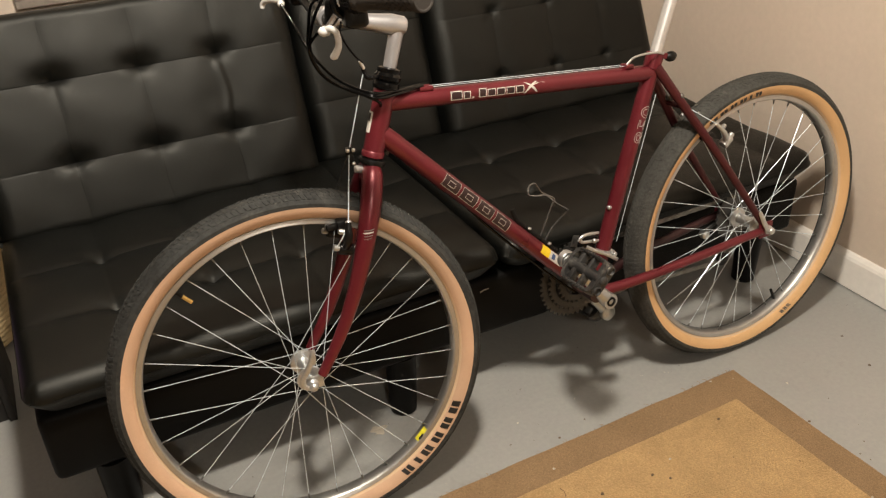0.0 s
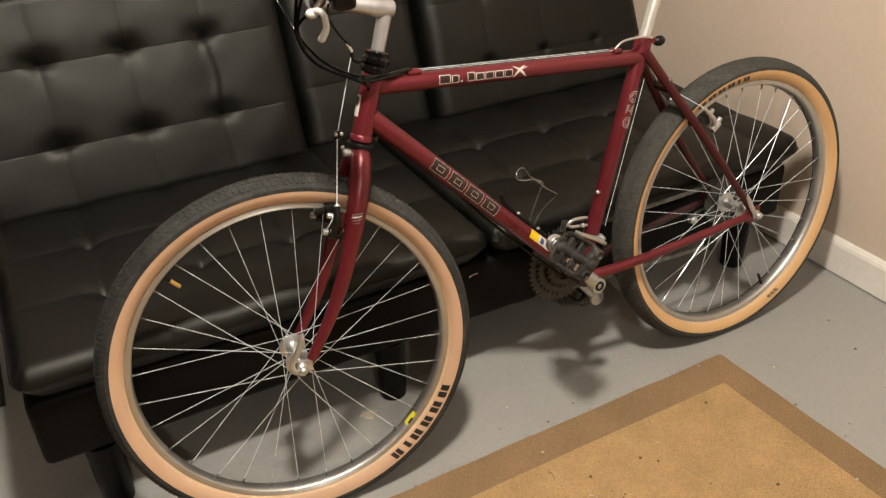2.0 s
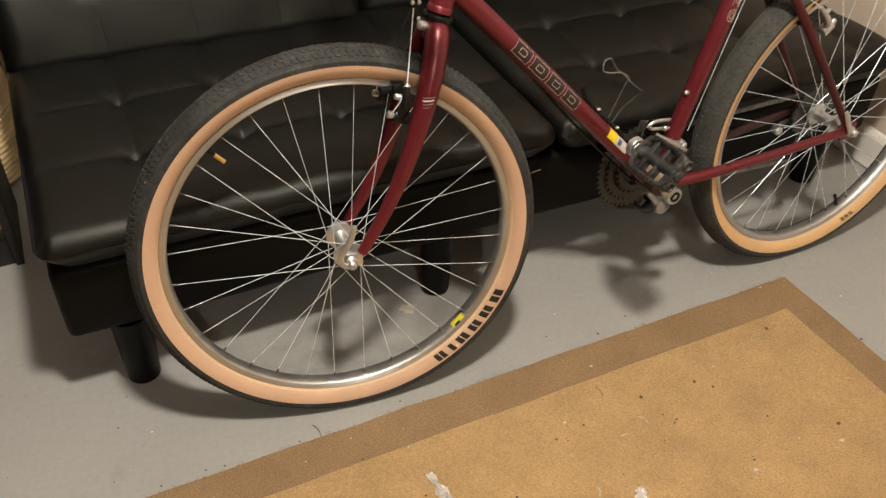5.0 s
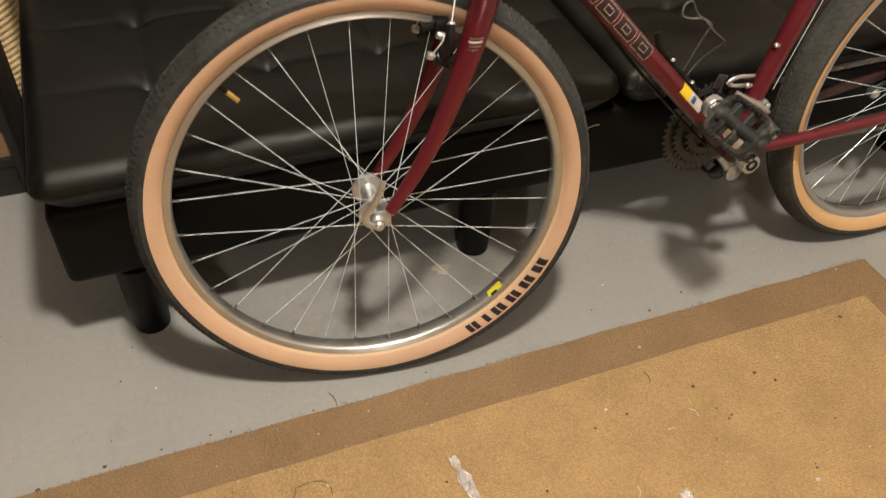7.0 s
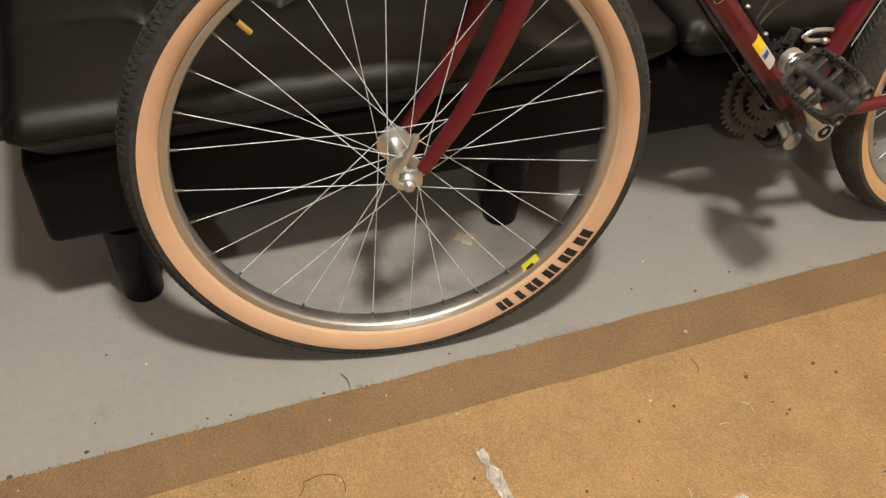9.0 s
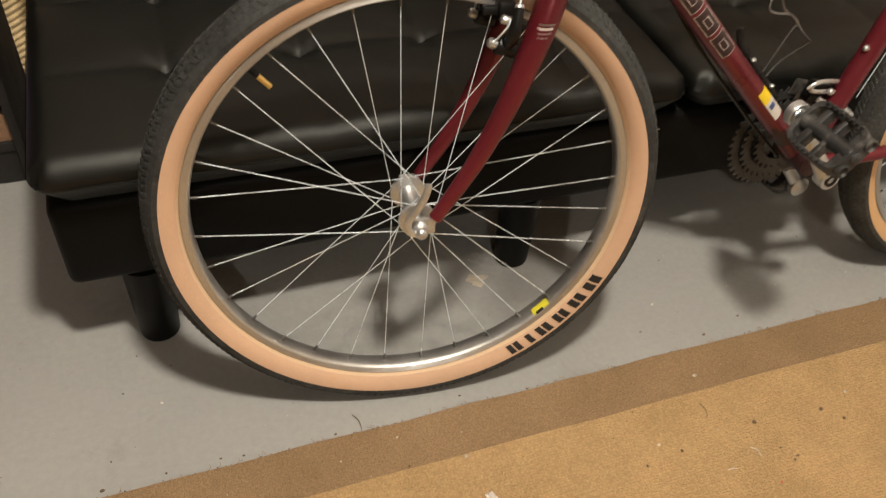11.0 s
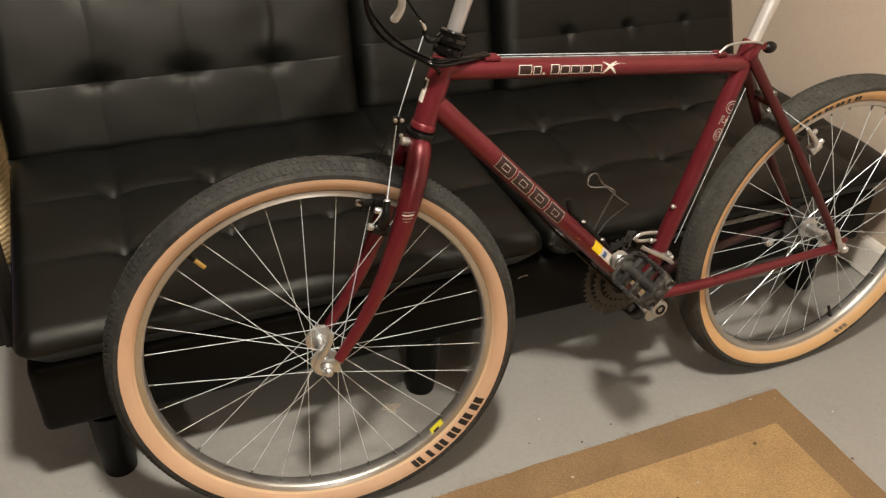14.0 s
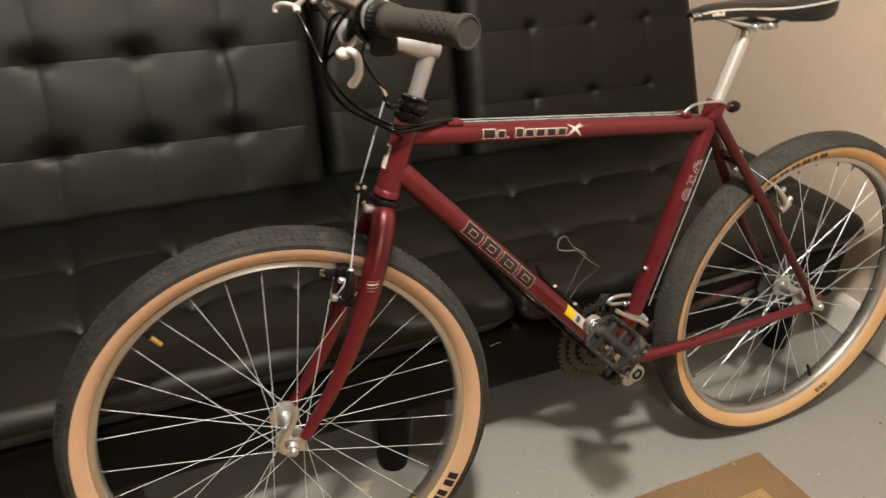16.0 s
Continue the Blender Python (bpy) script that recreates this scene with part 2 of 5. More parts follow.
def tube(bm, points, radius, seg=14, flat=1.0, mat=0):
    """A round bar along points, with one radius or a radius a point."""
    pts = [Vector(p) for p in points]
    rad = radius if isinstance(radius, (list, tuple)) else [radius] * len(pts)
    side, rings = None, []
    for i, p in enumerate(pts):
        d = (pts[min(i + 1, len(pts) - 1)] - pts[max(i - 1, 0)]).normalized()
        if side is None:
            side = d.cross(Vector((0, 1, 0)) if abs(d.y) < 0.9 else Vector((1, 0, 0))).normalized()
        side = (side - d * side.dot(d)).normalized()
        up = d.cross(side)
        rings.append([bm.verts.new(p + rad[i] * (math.cos(a) * side + flat * math.sin(a) * up)) for a in (2 * math.pi * k / seg for k in range(seg))])
    ring_faces(bm, rings, mat=mat)
    return bm


def smooth_path(points, steps=8):
    """Catmull-Rom through the points."""
    p = [Vector(q) for q in points]
    p = [2 * p[0] - p[1], *p, 2 * p[-1] - p[-2]]
    out = []
    for i in range(1, len(p) - 2):
        for k in range(steps):
            t = k / steps
            a, b, c, d = p[i - 1 : i + 3]
            out.append(0.5 * (2 * b + (c - a) * t + (2 * a - 5 * b + 4 * c - d) * t * t + (3 * b - a - 3 * c + d) * t**3))
    return [*out, p[-2]]


def lathe(bm, profile, at=(0, 0, 0), axis=(0, 1, 0), seg=48, closed=False, mat=0):
    """Turns rows of (radius, distance along the axis). closed: the profile is a ring of its own, as of a tyre."""
    a = Vector(axis).normalized()
    u = a.cross(Vector((0, 0, 1)) if abs(a.z) < 0.9 else Vector((1, 0, 0))).normalized()
    w, at = a.cross(u), Vector(at)
    rings = [[bm.verts.new(at + a * h + max(r, 1e-5) * (math.cos(t) * u + math.sin(t) * w)) for t in (2 * math.pi * k / seg for k in range(seg))] for r, h in profile]
    ring_faces(bm, rings, close_ends=not closed, loop=closed, mat=mat)
    return bm


def box(bm, lo, hi, bevel=0.0, m=None, segments=2, mat=0):
    c, s = (Vector(lo) + Vector(hi)) / 2, Vector(hi) - Vector(lo)
    made = bmesh.ops.create_cube(bm, size=1.0, matrix=(m or Matrix()) @ Matrix.Translation(c) @ Matrix.Diagonal((*s, 1)))
    if bevel:
        edges = list({e for v in made["verts"] for e in v.link_edges})
        got = bmesh.ops.bevel(bm, geom=edges, offset=bevel, segments=segments, affect="EDGES", profile=0.5)
        for f in got["faces"]:
            f.material_index = mat
    if mat:
        for v in made["verts"]:
            if v.is_valid:
                for f in v.link_faces:
                    f.material_index = mat
    return bm


def ball(bm, at, r, scale=(1, 1, 1), seg=12):
    bmesh.ops.create_uvsphere(bm, u_segments=seg, v_segments=seg // 2 + 1, radius=r, matrix=Matrix.Translation(at) @ Matrix.Diagonal((*scale, 1)))
    return bm


def fresh():
    return bmesh.new()


# ---- room ----
X_WALL, Y_BACK, X_LEFT, Y_FRONT, CEIL = 1.531, 1.32, -2.9, -4.2, 2.34


def structure(ob, label, category):
    return tagged(ob, label, category, kind="structure")


def slab(name, lo, hi, mat, label, category):
    return structure(part(name, box(fresh(), lo, hi), mat, smooth=False), label, category)


slab("floor", (X_LEFT - 0.12, Y_FRONT - 0.12, -0.1), (X_WALL + 0.12, Y_BACK + 0.12, 0), M_CONCRETE, "grey painted concrete basement floor with dirt specks", "floor")
slab("wall_east", (X_WALL, Y_FRONT, 0), (X_WALL + 0.12, Y_BACK, CEIL), M_WALL, "plain beige painted wall beside the futon", "wall")
slab("wall_north", (X_LEFT, Y_BACK, 0), (X_WALL + 0.12, Y_BACK + 0.12, CEIL), M_WALL, "plain beige painted wall behind the futon", "wall")
slab("wall_west", (X_LEFT - 0.12, Y_FRONT, 0), (X_LEFT, Y_BACK + 0.12, CEIL), M_UNSEEN_WALL, "unseen brown wall closing the room, kept dark to cut bounced light", "wall")
slab("wall_south", (X_LEFT - 0.12, Y_FRONT - 0.12, 0), (X_WALL + 0.12, Y_FRONT, CEIL), M_UNSEEN_WALL, "unseen brown wall closing the room, kept dark to cut bounced light", "wall")
slab("ceiling", (X_LEFT - 0.12, Y_FRONT - 0.12, CEIL), (X_WALL + 0.12, Y_BACK + 0.12, CEIL + 0.1), M_CEILING, "unseen plain brown ceiling, kept dark to cut bounced light", "ceiling")


def baseboard(name, a, b, inward):
    """A moulded board from a to b along a wall; inward points into the room."""
    bm, (ax, ay), (bx, by), (nx, ny) = fresh(), a, b, inward
    prof = [(0.0, 0.004), (0.015, 0.004), (0.015, 0.085), (0.012, 0.093), (0.006, 0.101), (0.0, 0.103)]
    rings = [[bm.verts.new((px + nx * d, py + ny * d, z)) for d, z in prof] for px, py in ((ax, ay), (bx, by))]
    ring_faces(bm, rings)
    return structure(part(name, bm, M_BASEBOARD, smooth=False), "white painted baseboard along the wall", "baseboard")


baseboard("baseboard_east", (X_WALL, Y_FRONT), (X_WALL, Y_BACK), (-1, 0))
baseboard("baseboard_north", (X_LEFT, Y_BACK), (X_WALL - 0.016, Y_BACK), (0, -1))


# ---- carpet ----
def quad_sheet(bm, corners, z0, z1, nx, ny, edge=0.0, seed=0, mat=0):
    """A thin sheet between four corners (near edge last), with a slightly ragged outline."""
    a, b, c, d = (Vector((*p, 0)) for p in corners)
    grid = []
    for j in range(ny + 1):
        row = []
        for i in range(nx + 1):
            u, v = i / nx, j / ny
            p = (a * (1 - u) + b * u) * (1 - v) + (d * (1 - u) + c * u) * v
            wob = noise.noise_vector(Vector((p.x * 9 + seed, p.y * 9, seed))) * edge if i in (0, nx) or j in (0, ny) else Vector((0, 0, 0))
            row.append(bm.verts.new((p.x + wob.x, p.y + wob.y, z1 + 0.0012 * noise.noise(Vector((p.x * 5, p.y * 5, seed))))))
        grid.append(row)
    for j in range(ny):
        for i in range(nx):
            bm.faces.new((grid[j][i], grid[j][i + 1], grid[j + 1][i + 1], grid[j + 1][i])).material_index = mat
    rim = [*grid[0], *[r[-1] for r in grid[1:]], *reversed(grid[-1][:-1]), *[r[0] for r in reversed(grid[1:-1])]]
    low = [bm.verts.new((v.co.x, v.co.y, z0)) for v in rim]
    for i in range(len(rim)):
        k = (i + 1) % len(rim)
        bm.faces.new((rim[i], rim[k], low[k], low[i])).material_index = mat
    return bm


RUG_OUT = [(-1.75, -0.052), (1.002, -0.027), (1.105, -2.3), (-1.75, -2.3)]
RUG_IN = [(-1.67, -0.128), (0.932, -0.110), (1.030, -2.2), (-1.67, -2.2)]
rug = empty("area_rug", pose(0, 0, 0))
tagged(rug, "tan low-pile area rug with a brown border and crumbs", "rug")
part("border", quad_sheet(fresh(), RUG_OUT, 0.0, 0.005, 150, 80, edge=0.0030, seed=3), M_BORDER, rug, "brown carpet border band")
part("field", quad_sheet(fresh(), RUG_IN, 0.0, 0.0075, 120, 80, edge=0.0018, seed=8), M_RUG, rug, "tan carpet centre")


# ---- futon ----
def cushion(width, depth, thick, columns, rows, bulge=0.012, dimple=0.022, seam=0.006, step=0.0062, cross_seams=True, edge=0.035, seed=0, under=0.012, soft=True, pit_width=0.02, tuck=False, edge_y=None, bow=0.0):
    """A tufted pad: x 0..width, y 0..depth, its top at about z = thick, underside at z = 0."""
    bm = fresh()
    nx, ny = int(width / step), int(depth / step)
    us = [0, *columns, width]
    vs = [0, *rows, depth]
    edge_y = edge_y or edge

    def seam_x(u, y):
        """Where a cross seam runs: a slight wobble, and a bow between the rows on the last one."""
        x = u + 0.004 * noise.noise(Vector((u * 9, y * 14, seed)))
        if bow and u == columns[-1] and rows[0] < y < rows[1]:
            x += bow * math.sin(math.pi * (y - rows[0]) / (rows[1] - rows[0]))
        return x

    def height(x, y):
        ex, ey = min(x, width - x), min(y, depth - y)
        z = thick
        across, along = max(0.0, 1 - ex / edge), max(0.0, 1 - ey / edge_y)
        q = min(1.0, math.hypot(across, along))
        if q > 0:
            z -= (edge * across + edge_y * along) / (across + along) * (1 - math.sqrt(1 - q * q))
        near = min(1.0, ex / edge, ey / edge_y)
        cu = next(i for i in range(len(us) - 1) if x <= us[i + 1] + 1e-9)
        cv = next(i for i in range(len(vs) - 1) if y <= vs[i + 1] + 1e-9)
        pu, pv = (x - us[cu]) / (us[cu + 1] - us[cu]), (y - vs[cv]) / (vs[cv + 1] - vs[cv])
        z += bulge * max(0.0, math.sin(math.pi * pu) * math.sin(math.pi * pv)) ** (0.6 if soft else 0.85) * near
        for v in rows:
            if soft:
                pull = min(abs(x - u) for u in columns) if columns else 0.0
                z -= near * seam * (0.30 + 0.70 * math.exp(-pull / 0.035)) * math.exp(-abs(y - v) / 0.0055)
            else:
                z -= near * seam * (math.exp(-(y - v) / 0.010) if y >= v - 1e-6 else 0.0)
        if cross_seams:
            for u in columns:
                off = x - seam_x(u, y)
                z -= near * 0.0012 * math.exp(-abs(off) / 0.004)
                if bow and u == columns[-1] and rows[0] < y < rows[1] and off < 0:
                    z += 0.0035 * math.sin(math.pi * (y - rows[0]) / (rows[1] - rows[0])) * math.exp(-(((off + 0.012) / 0.008) ** 2))
        for u in columns:
            for v in rows:
                r2 = (x - u) ** 2 + (y - v) ** 2
                if soft:
                    z -= dimple * (0.50 * math.exp(-math.sqrt(r2) / 0.007) + 0.50 * math.exp(-r2 / 0.0007))
                else:
                    dx, dy = x - u, y - v
                    r = math.sqrt((0.72 * dx) ** 2 + dy * dy)
                    if dy >= -1e-6:
                        z -= dimple * (0.64 * math.exp(-((r / (1.15 * pit_width)) ** 2)) + 0.36 * math.exp(-r / 0.009))
                    else:
                        z -= dimple * 0.58 * math.exp(-((0.85 * dx / pit_width) ** 2)) * math.exp(dy / 0.013)
                    if 1e-8 < r2 < 0.02:
                        a = math.atan2(dy, dx)
                        z += 0.0009 * math.sin(4 * a + 5 * u + 9 * v + seed) * math.exp(-r2 / 0.0025) * min(1, r2 / 0.0004)
                if soft and r2 < 0.02 and r2 > 1e-8:
                    a = math.atan2(y - v, x - u)
                    z += 0.0015 * math.sin(5 * a + 3 * u + 7 * v + seed) * math.exp(-r2 / 0.004) * min(1, r2 / 0.0006)
        z += 0.0022 * noise.noise(Vector((x * 11, y * 11, seed + 2.0))) * near
        return z

    ys = [depth * j / ny for j in range(ny + 1)]
    if not soft:
        for v in rows:
            ys = sorted([y for y in ys if abs(y - v) > 0.0016] + [v - 0.0008, v, v + 0.0016])
        ny = len(ys) - 1
    top = [[bm.verts.new((x := width * i / nx, y, height(x, y))) for i in range(nx + 1)] for y in ys]
    if tuck:
        # rounded corners in plan
        r = 0.034
        for row in top:
            for v in row:
                sx, sy = (1 if v.co.x > width / 2 else -1), (1 if v.co.y > depth / 2 else -1)
                dx, dy = r - min(v.co.x, width - v.co.x), r - min(v.co.y, depth - v.co.y)
                if dx > 0 and dy > 0:
                    k = 1 - max(dx, dy) / math.hypot(dx, dy)
                    v.co.x -= sx * dx * k
                    v.co.y -= sy * dy * k
    for j in range(ny):
        for i in range(nx):
            bm.faces.new((top[j][i], top[j][i + 1], top[j + 1][i + 1], top[j + 1][i]))
    rim = [*top[0], *[r[-1] for r in top[1:]], *reversed(top[-1][:-1]), *[r[0] for r in reversed(top[1:-1])]]
    c = Vector((width / 2, depth / 2, 0))
    last = rim
    sides = ((0.60, 0.0010), (0.40, 0.011), (0.18, 0.023), (0.0, under)) if tuck else ((0.50, -0.004), (0.22, under * 0.12), (0.08, under * 0.45), (0.0, under))
    for z, inset in ((thick * f, e) for f, e in sides):
        ring = [bm.verts.new((v.co.x + (c.x - v.co.x) / abs(c.x) * inset, v.co.y + (c.y - v.co.y) / abs(c.y) * inset, z)) for v in rim]
        for i in range(len(rim)):
            k = (i + 1) % len(rim)
            bm.faces.new((last[i], last[k], ring[k], ring[i]))
        last = ring
    bm.faces.new(last)
    return bm, height, seam_x


def lean_pose(x, y, z, slope):
    """A pad's pose as a backrest: its depth runs up and back, its top faces the room."""
    return pose(x, y, z, 90 - math.degrees(math.atan(slope)), 0, 0)


futon = empty("futon", pose(0, 0, 0))
tagged(futon, "black tufted vinyl split-back futon sofa on round legs", "futon")
SEAT_Z, SEAT_Y = 0.392, 0.175
left_cols = [0.188 + 0.190 * i for i in range(4)]
right_cols = [0.195 + 0.200 * i for i in range(4)]
SEAT_T = 0.080
for x0, y0, w, cols, seed in ((-0.452, SEAT_Y, 0.938, left_cols, 1), (0.490, SEAT_Y - 0.004, 0.915, right_cols, 5)):
    bm = cushion(w, 0.63, SEAT_T, cols, [0.21, 0.405], 0.010, 0.019, 0.0032, seed=seed, cross_seams=False, edge=0.027, under=0.040, tuck=True)[0]
    seat = part("seat", bm, M_VINYL, futon, "tufted black vinyl seat half", m=pose(x0, y0, SEAT_Z - SEAT_T))
    # welted edge between the top and the front
    z = SEAT_T - 0.0275
    welt = [(-0.001, 0.60, z), (-0.001, 0.034, z), (0.010, 0.0095, z)] + [(w * i / 40, -0.0012 + 0.0012 * noise.noise(Vector((i * 0.6, seed, 0))), z + 0.0015 * noise.noise(Vector((i * 0.4, seed, 3)))) for i in range(2, 39)] + [(w - 0.010, 0.0095, z), (w + 0.001, 0.034, z), (w + 0.001, 0.60, z)]
    part("welt", tube(fresh(), welt, 0.0007, 6), M_VINYL_DARK, seat)
BACK_T = 0.13


def backrest(x0, x1, y, z, slope, height, cols, rows, seed, label, cross=True, pit=0.026, pit_width=0.025, seam=0.0014, cord=0.0009, bow=0.0, taper=0.0):
    """The pad's front face passes through y, z at its foot. taper: how far its outer edge leans in, a metre of height."""
    n = Vector((0, -1, slope)).normalized()
    m = lean_pose(x0, y, z, slope)
    m.translation = Vector((x0, y, z)) - n * BACK_T
    bm, surface, seam_x = cushion(x1 - x0, height, BACK_T, cols, rows, 0.0031, pit, seam, step=0.0048, seed=seed, cross_seams=cross, soft=False, edge=0.046, edge_y=0.024, pit_width=pit_width, bow=bow)
    if taper:
        for v in bm.verts:
            v.co.x -= taper * v.co.y * (v.co.x / (x1 - x0)) ** 4
    pad = part("backrest", bm, M_VINYL, futon, label, m=m)
    # sewn seams: a thin cord along each row and, on the tufted sections, between the rows
    w = x1 - x0
    for v in rows:
        pts = [(w * (0.03 + 0.94 * i / 90), v, (surface(w * (0.03 + 0.94 * i / 90), v) + 2 * surface(w * (0.03 + 0.94 * i / 90), v - 0.001)) / 3 + 0.0002) for i in range(91)]
        if taper:
            pts = pts[:86]
        part("seam", tube(fresh(), pts, cord, 6), M_VINYL_DARK, pad)
    if cross:
        for u in cols:
            pts = []
            for i in range(81):
                y_ = height * (0.05 + 0.90 * i / 80)
                x_ = seam_x(u, y_)
                pts.append((x_, y_, surface(x_, y_) + 0.0003))
            part("seam", tube(fresh(), pts, cord, 6), M_VINYL_DARK, pad)
    return pad


backrest(-0.452, 0.303, 0.742, 0.385, 0.35, 0.485, [0.198, 0.384, 0.562], [0.149, 0.331], 2, "tufted black vinyl backrest section", bow=0.011, seam=0.0004, cord=0.0005)
backrest(0.308, 0.668, 0.765, 0.385, 0.36, 0.485, [], [0.160, 0.325], 3, "narrow black vinyl centre backrest section", False, seam=0.0012)
backrest(0.676, 1.408, 0.752, 0.385, 0.35, 0.49, [0.182, 0.360, 0.538], [0.137, 0.309], 4, "tufted black vinyl backrest section", pit=0.014, pit_width=0.014, seam=0.0003, cord=0.0003, taper=0.10)
rail = part("base_rail", box(fresh(), (-0.446, 0.205, 0.160), (1.402, 0.90, 0.3105), 0.016, segments=3), M_VINYL_DARK, futon, "black vinyl covered base box")
part("bracket", box(fresh(), (0.58, 0.23, 0.143), (0.640, 0.30, 0.162), 0.004), M_LEG, futon, "black bracket under the base")


def futon_leg(x, y):
    bm = fresh()
    lathe(bm, [(0.027, 0.0), (0.030, 0.003), (0.032, 0.05), (0.035, 0.160)], (0, 0, 0), (0, 0, 1), 28)
    return part("leg", bm, M_LEG, futon, m=pose(x, y, 0))


for lx, ly in ((-0.346, 0.240), (0.264, 0.246), (1.318, 0.262), (-0.352, 0.84), (0.46, 0.84), (1.290, 0.84)):
    futon_leg(lx, ly)


# ---- bicycle ----
# Its own axes: x from the front axle to the back one, y to the far side, z up in its leaning plane.
R_OUT, BASE, HEAD = 0.333, 1.076, radians(71)
bike = empty("bicycle", Matrix.Translation((0.0103, 0.0385, 0.0015)) @ Matrix.Rotation(radians(0.775), 4, "Z") @ Matrix.Rotation(radians(-6.30), 4, "X"))
tagged(bike, "dark red mountain bike with tan-wall tyres leaning on the futon", "bicycle")
STEER_AXIS = Vector((math.cos(HEAD), 0, math.sin(HEAD)))
PIVOT = Vector((0.042 * math.sin(HEAD), 0, R_OUT - 0.042 * math.cos(HEAD)))
STEER = Matrix.Translation(PIVOT) @ Matrix.Rotation(radians(-8.0), 4, STEER_AXIS) @ Matrix.Translation(-PIVOT)


def on_bike(name, bm, mat, label="", steered=False, parent=None, smooth=True):
    return part(name, bm, mat, parent or bike, label, smooth, STEER if steered and parent is None else None)


def on_axis(z, d=0.0):
    """A point of the steering axis at height z, d metres ahead of it."""
    return Vector((PIVOT.x + (z - PIVOT.z) / math.tan(HEAD) + 0.006 - d * math.sin(HEAD), 0, z + d * math.cos(HEAD)))


# frame
HT0, HT1 = on_axis(0.702), on_axis(0.812)
BB, SEAT_TOP = Vector((0.629, 0, 0.300)), Vector((0.797, 0, 0.770))
ST0 = Vector((0.638, 0, 0.293))


def bar(a, b, ra, rb=None, n=6, seg=22):
    pts = [Vector(a).lerp(Vector(b), i / n) for i in range(n + 1)]
    return tube(fresh(), pts, [ra + (rb if rb is not None else ra) * 0 + ((rb if rb is not None else ra) - ra) * i / n for i in range(n + 1)], seg)


head = bar(HT0, HT1, 0.0182, seg=28)
d = (HT1 - HT0).normalized()
lathe(head, [(0.0182, 0), (0.0196, 0.001), (0.0196, 0.009), (0.0182, 0.011)], HT0, d, 28)
lathe(head, [(0.0182, 0), (0.0196, 0.001), (0.0196, 0.009), (0.0182, 0.011)], HT1 - d * 0.011, d, 28)
on_bike("head_tube", head, M_RED)
TT0, TT1 = Vector((0.208, 0, 0.790)), Vector((0.786, 0, 0.733))
on_bike("top_tube", bar(TT0, TT1, 0.0157), M_RED)
DT0 = Vector((0.192, 0, 0.745))
on_bike("down_tube", bar(DT0, BB, 0.0172), M_RED)
st = bar(ST0, SEAT_TOP, 0.0158)
sd = (SEAT_TOP - ST0).normalized()
lathe(st, [(0.0158, 0), (0.0178, 0.001), (0.0178, 0.030), (0.0158, 0.032)], SEAT_TOP - sd * 0.031, sd, 28)
on_bike("seat_tube", st, M_RED)
bbm = lathe(fresh(), [(0.0155, -0.035), (0.0205, -0.034), (0.0205, 0.034), (0.0155, 0.035)], BB, (0, 1, 0), 30)
on_bike("bottom_bracket_shell", bbm, M_OILY_DARK, "greasy dark red bottom bracket shell")
for s in (-1, 1):
    path = smooth_path([(0.789, s * 0.012, 0.746), (0.850, s * 0.030, 0.655), (0.930, s * 0.050, 0.540), (1.068, s * 0.064, 0.344)], 6)
    on_bike("seat_stay", tube(fresh(), path, [0.0100 - 0.0022 * i / (len(path) - 1) for i in range(len(path))], 16), M_RED_STAY, "seat stay in darker red")
    # the far chain stay has a darker colour than the near one
    path = smooth_path([(0.645, s * 0.024, 0.297), (0.72, s * 0.036, 0.301), (0.85, s * 0.052, 0.314), (1.060, s * 0.064, 0.331)], 6)
    on_bike("chain_stay", tube(fresh(), path, [0.0120 - 0.0030 * i / (len(path) - 1) for i in range(len(path))], 16), M_RED if s < 0 else M_OILY_DARK, "" if s < 0 else "dark drive-side chain stay")
    do = box(fresh(), (1.052, s * 0.0675 - 0.003, 0.316), (1.090, s * 0.0675 + 0.003, 0.352), 0.002)
    on_bike("dropout", do, M_RED)
on_bike("stay_bridge", tube(fresh(), [(0.853, -0.036, 0.655), (0.853, 0.036, 0.655)], 0.0065, 12), M_RED_STAY, "stay bridge in darker red for its shade")
# cable stops on the top tube, with two bare cables along it
for x0, x1 in ((0.275, 0.300), (0.716, 0.735)):
    a, b = TT0.lerp(TT1, (x0 - TT0.x) / (TT1.x - TT0.x)), TT0.lerp(TT1, (x1 - TT0.x) / (TT1.x - TT0.x))
    for dy in (-0.006, 0.006):
        on_bike("cable_stop", tube(fresh(), [a + Vector((0, dy, 0.0175)), b + Vector((0, dy, 0.0175))], 0.0048, 10), M_RED)
for dy in (-0.006, 0.006):
    on_bike("cable", tube(fresh(), [(0.290, dy, 0.8015), (0.730, dy, 0.7580)], 0.0006, 6), M_SPOKE, "bare steel cable")
on_bike("cable", tube(fresh(), [(0.792, -0.010, 0.690), (0.700, -0.004, 0.390)], 0.0007, 6), M_SPOKE, "bare steel cable")

# seat clamp, post and saddle
clamp = tube(fresh(), [SEAT_TOP + Vector((0.012, -0.016, -0.006)), SEAT_TOP + Vector((0.014, 0.018, -0.006))], 0.006, 12)
on_bike("seat_clamp", clamp, M_RED)
on_bike("clamp_knob", ball(fresh(), SEAT_TOP + Vector((0.028, -0.012, -0.010)), 0.0115, (1.25, 0.9, 0.9)), M_BLACK, "black quick-release nut")
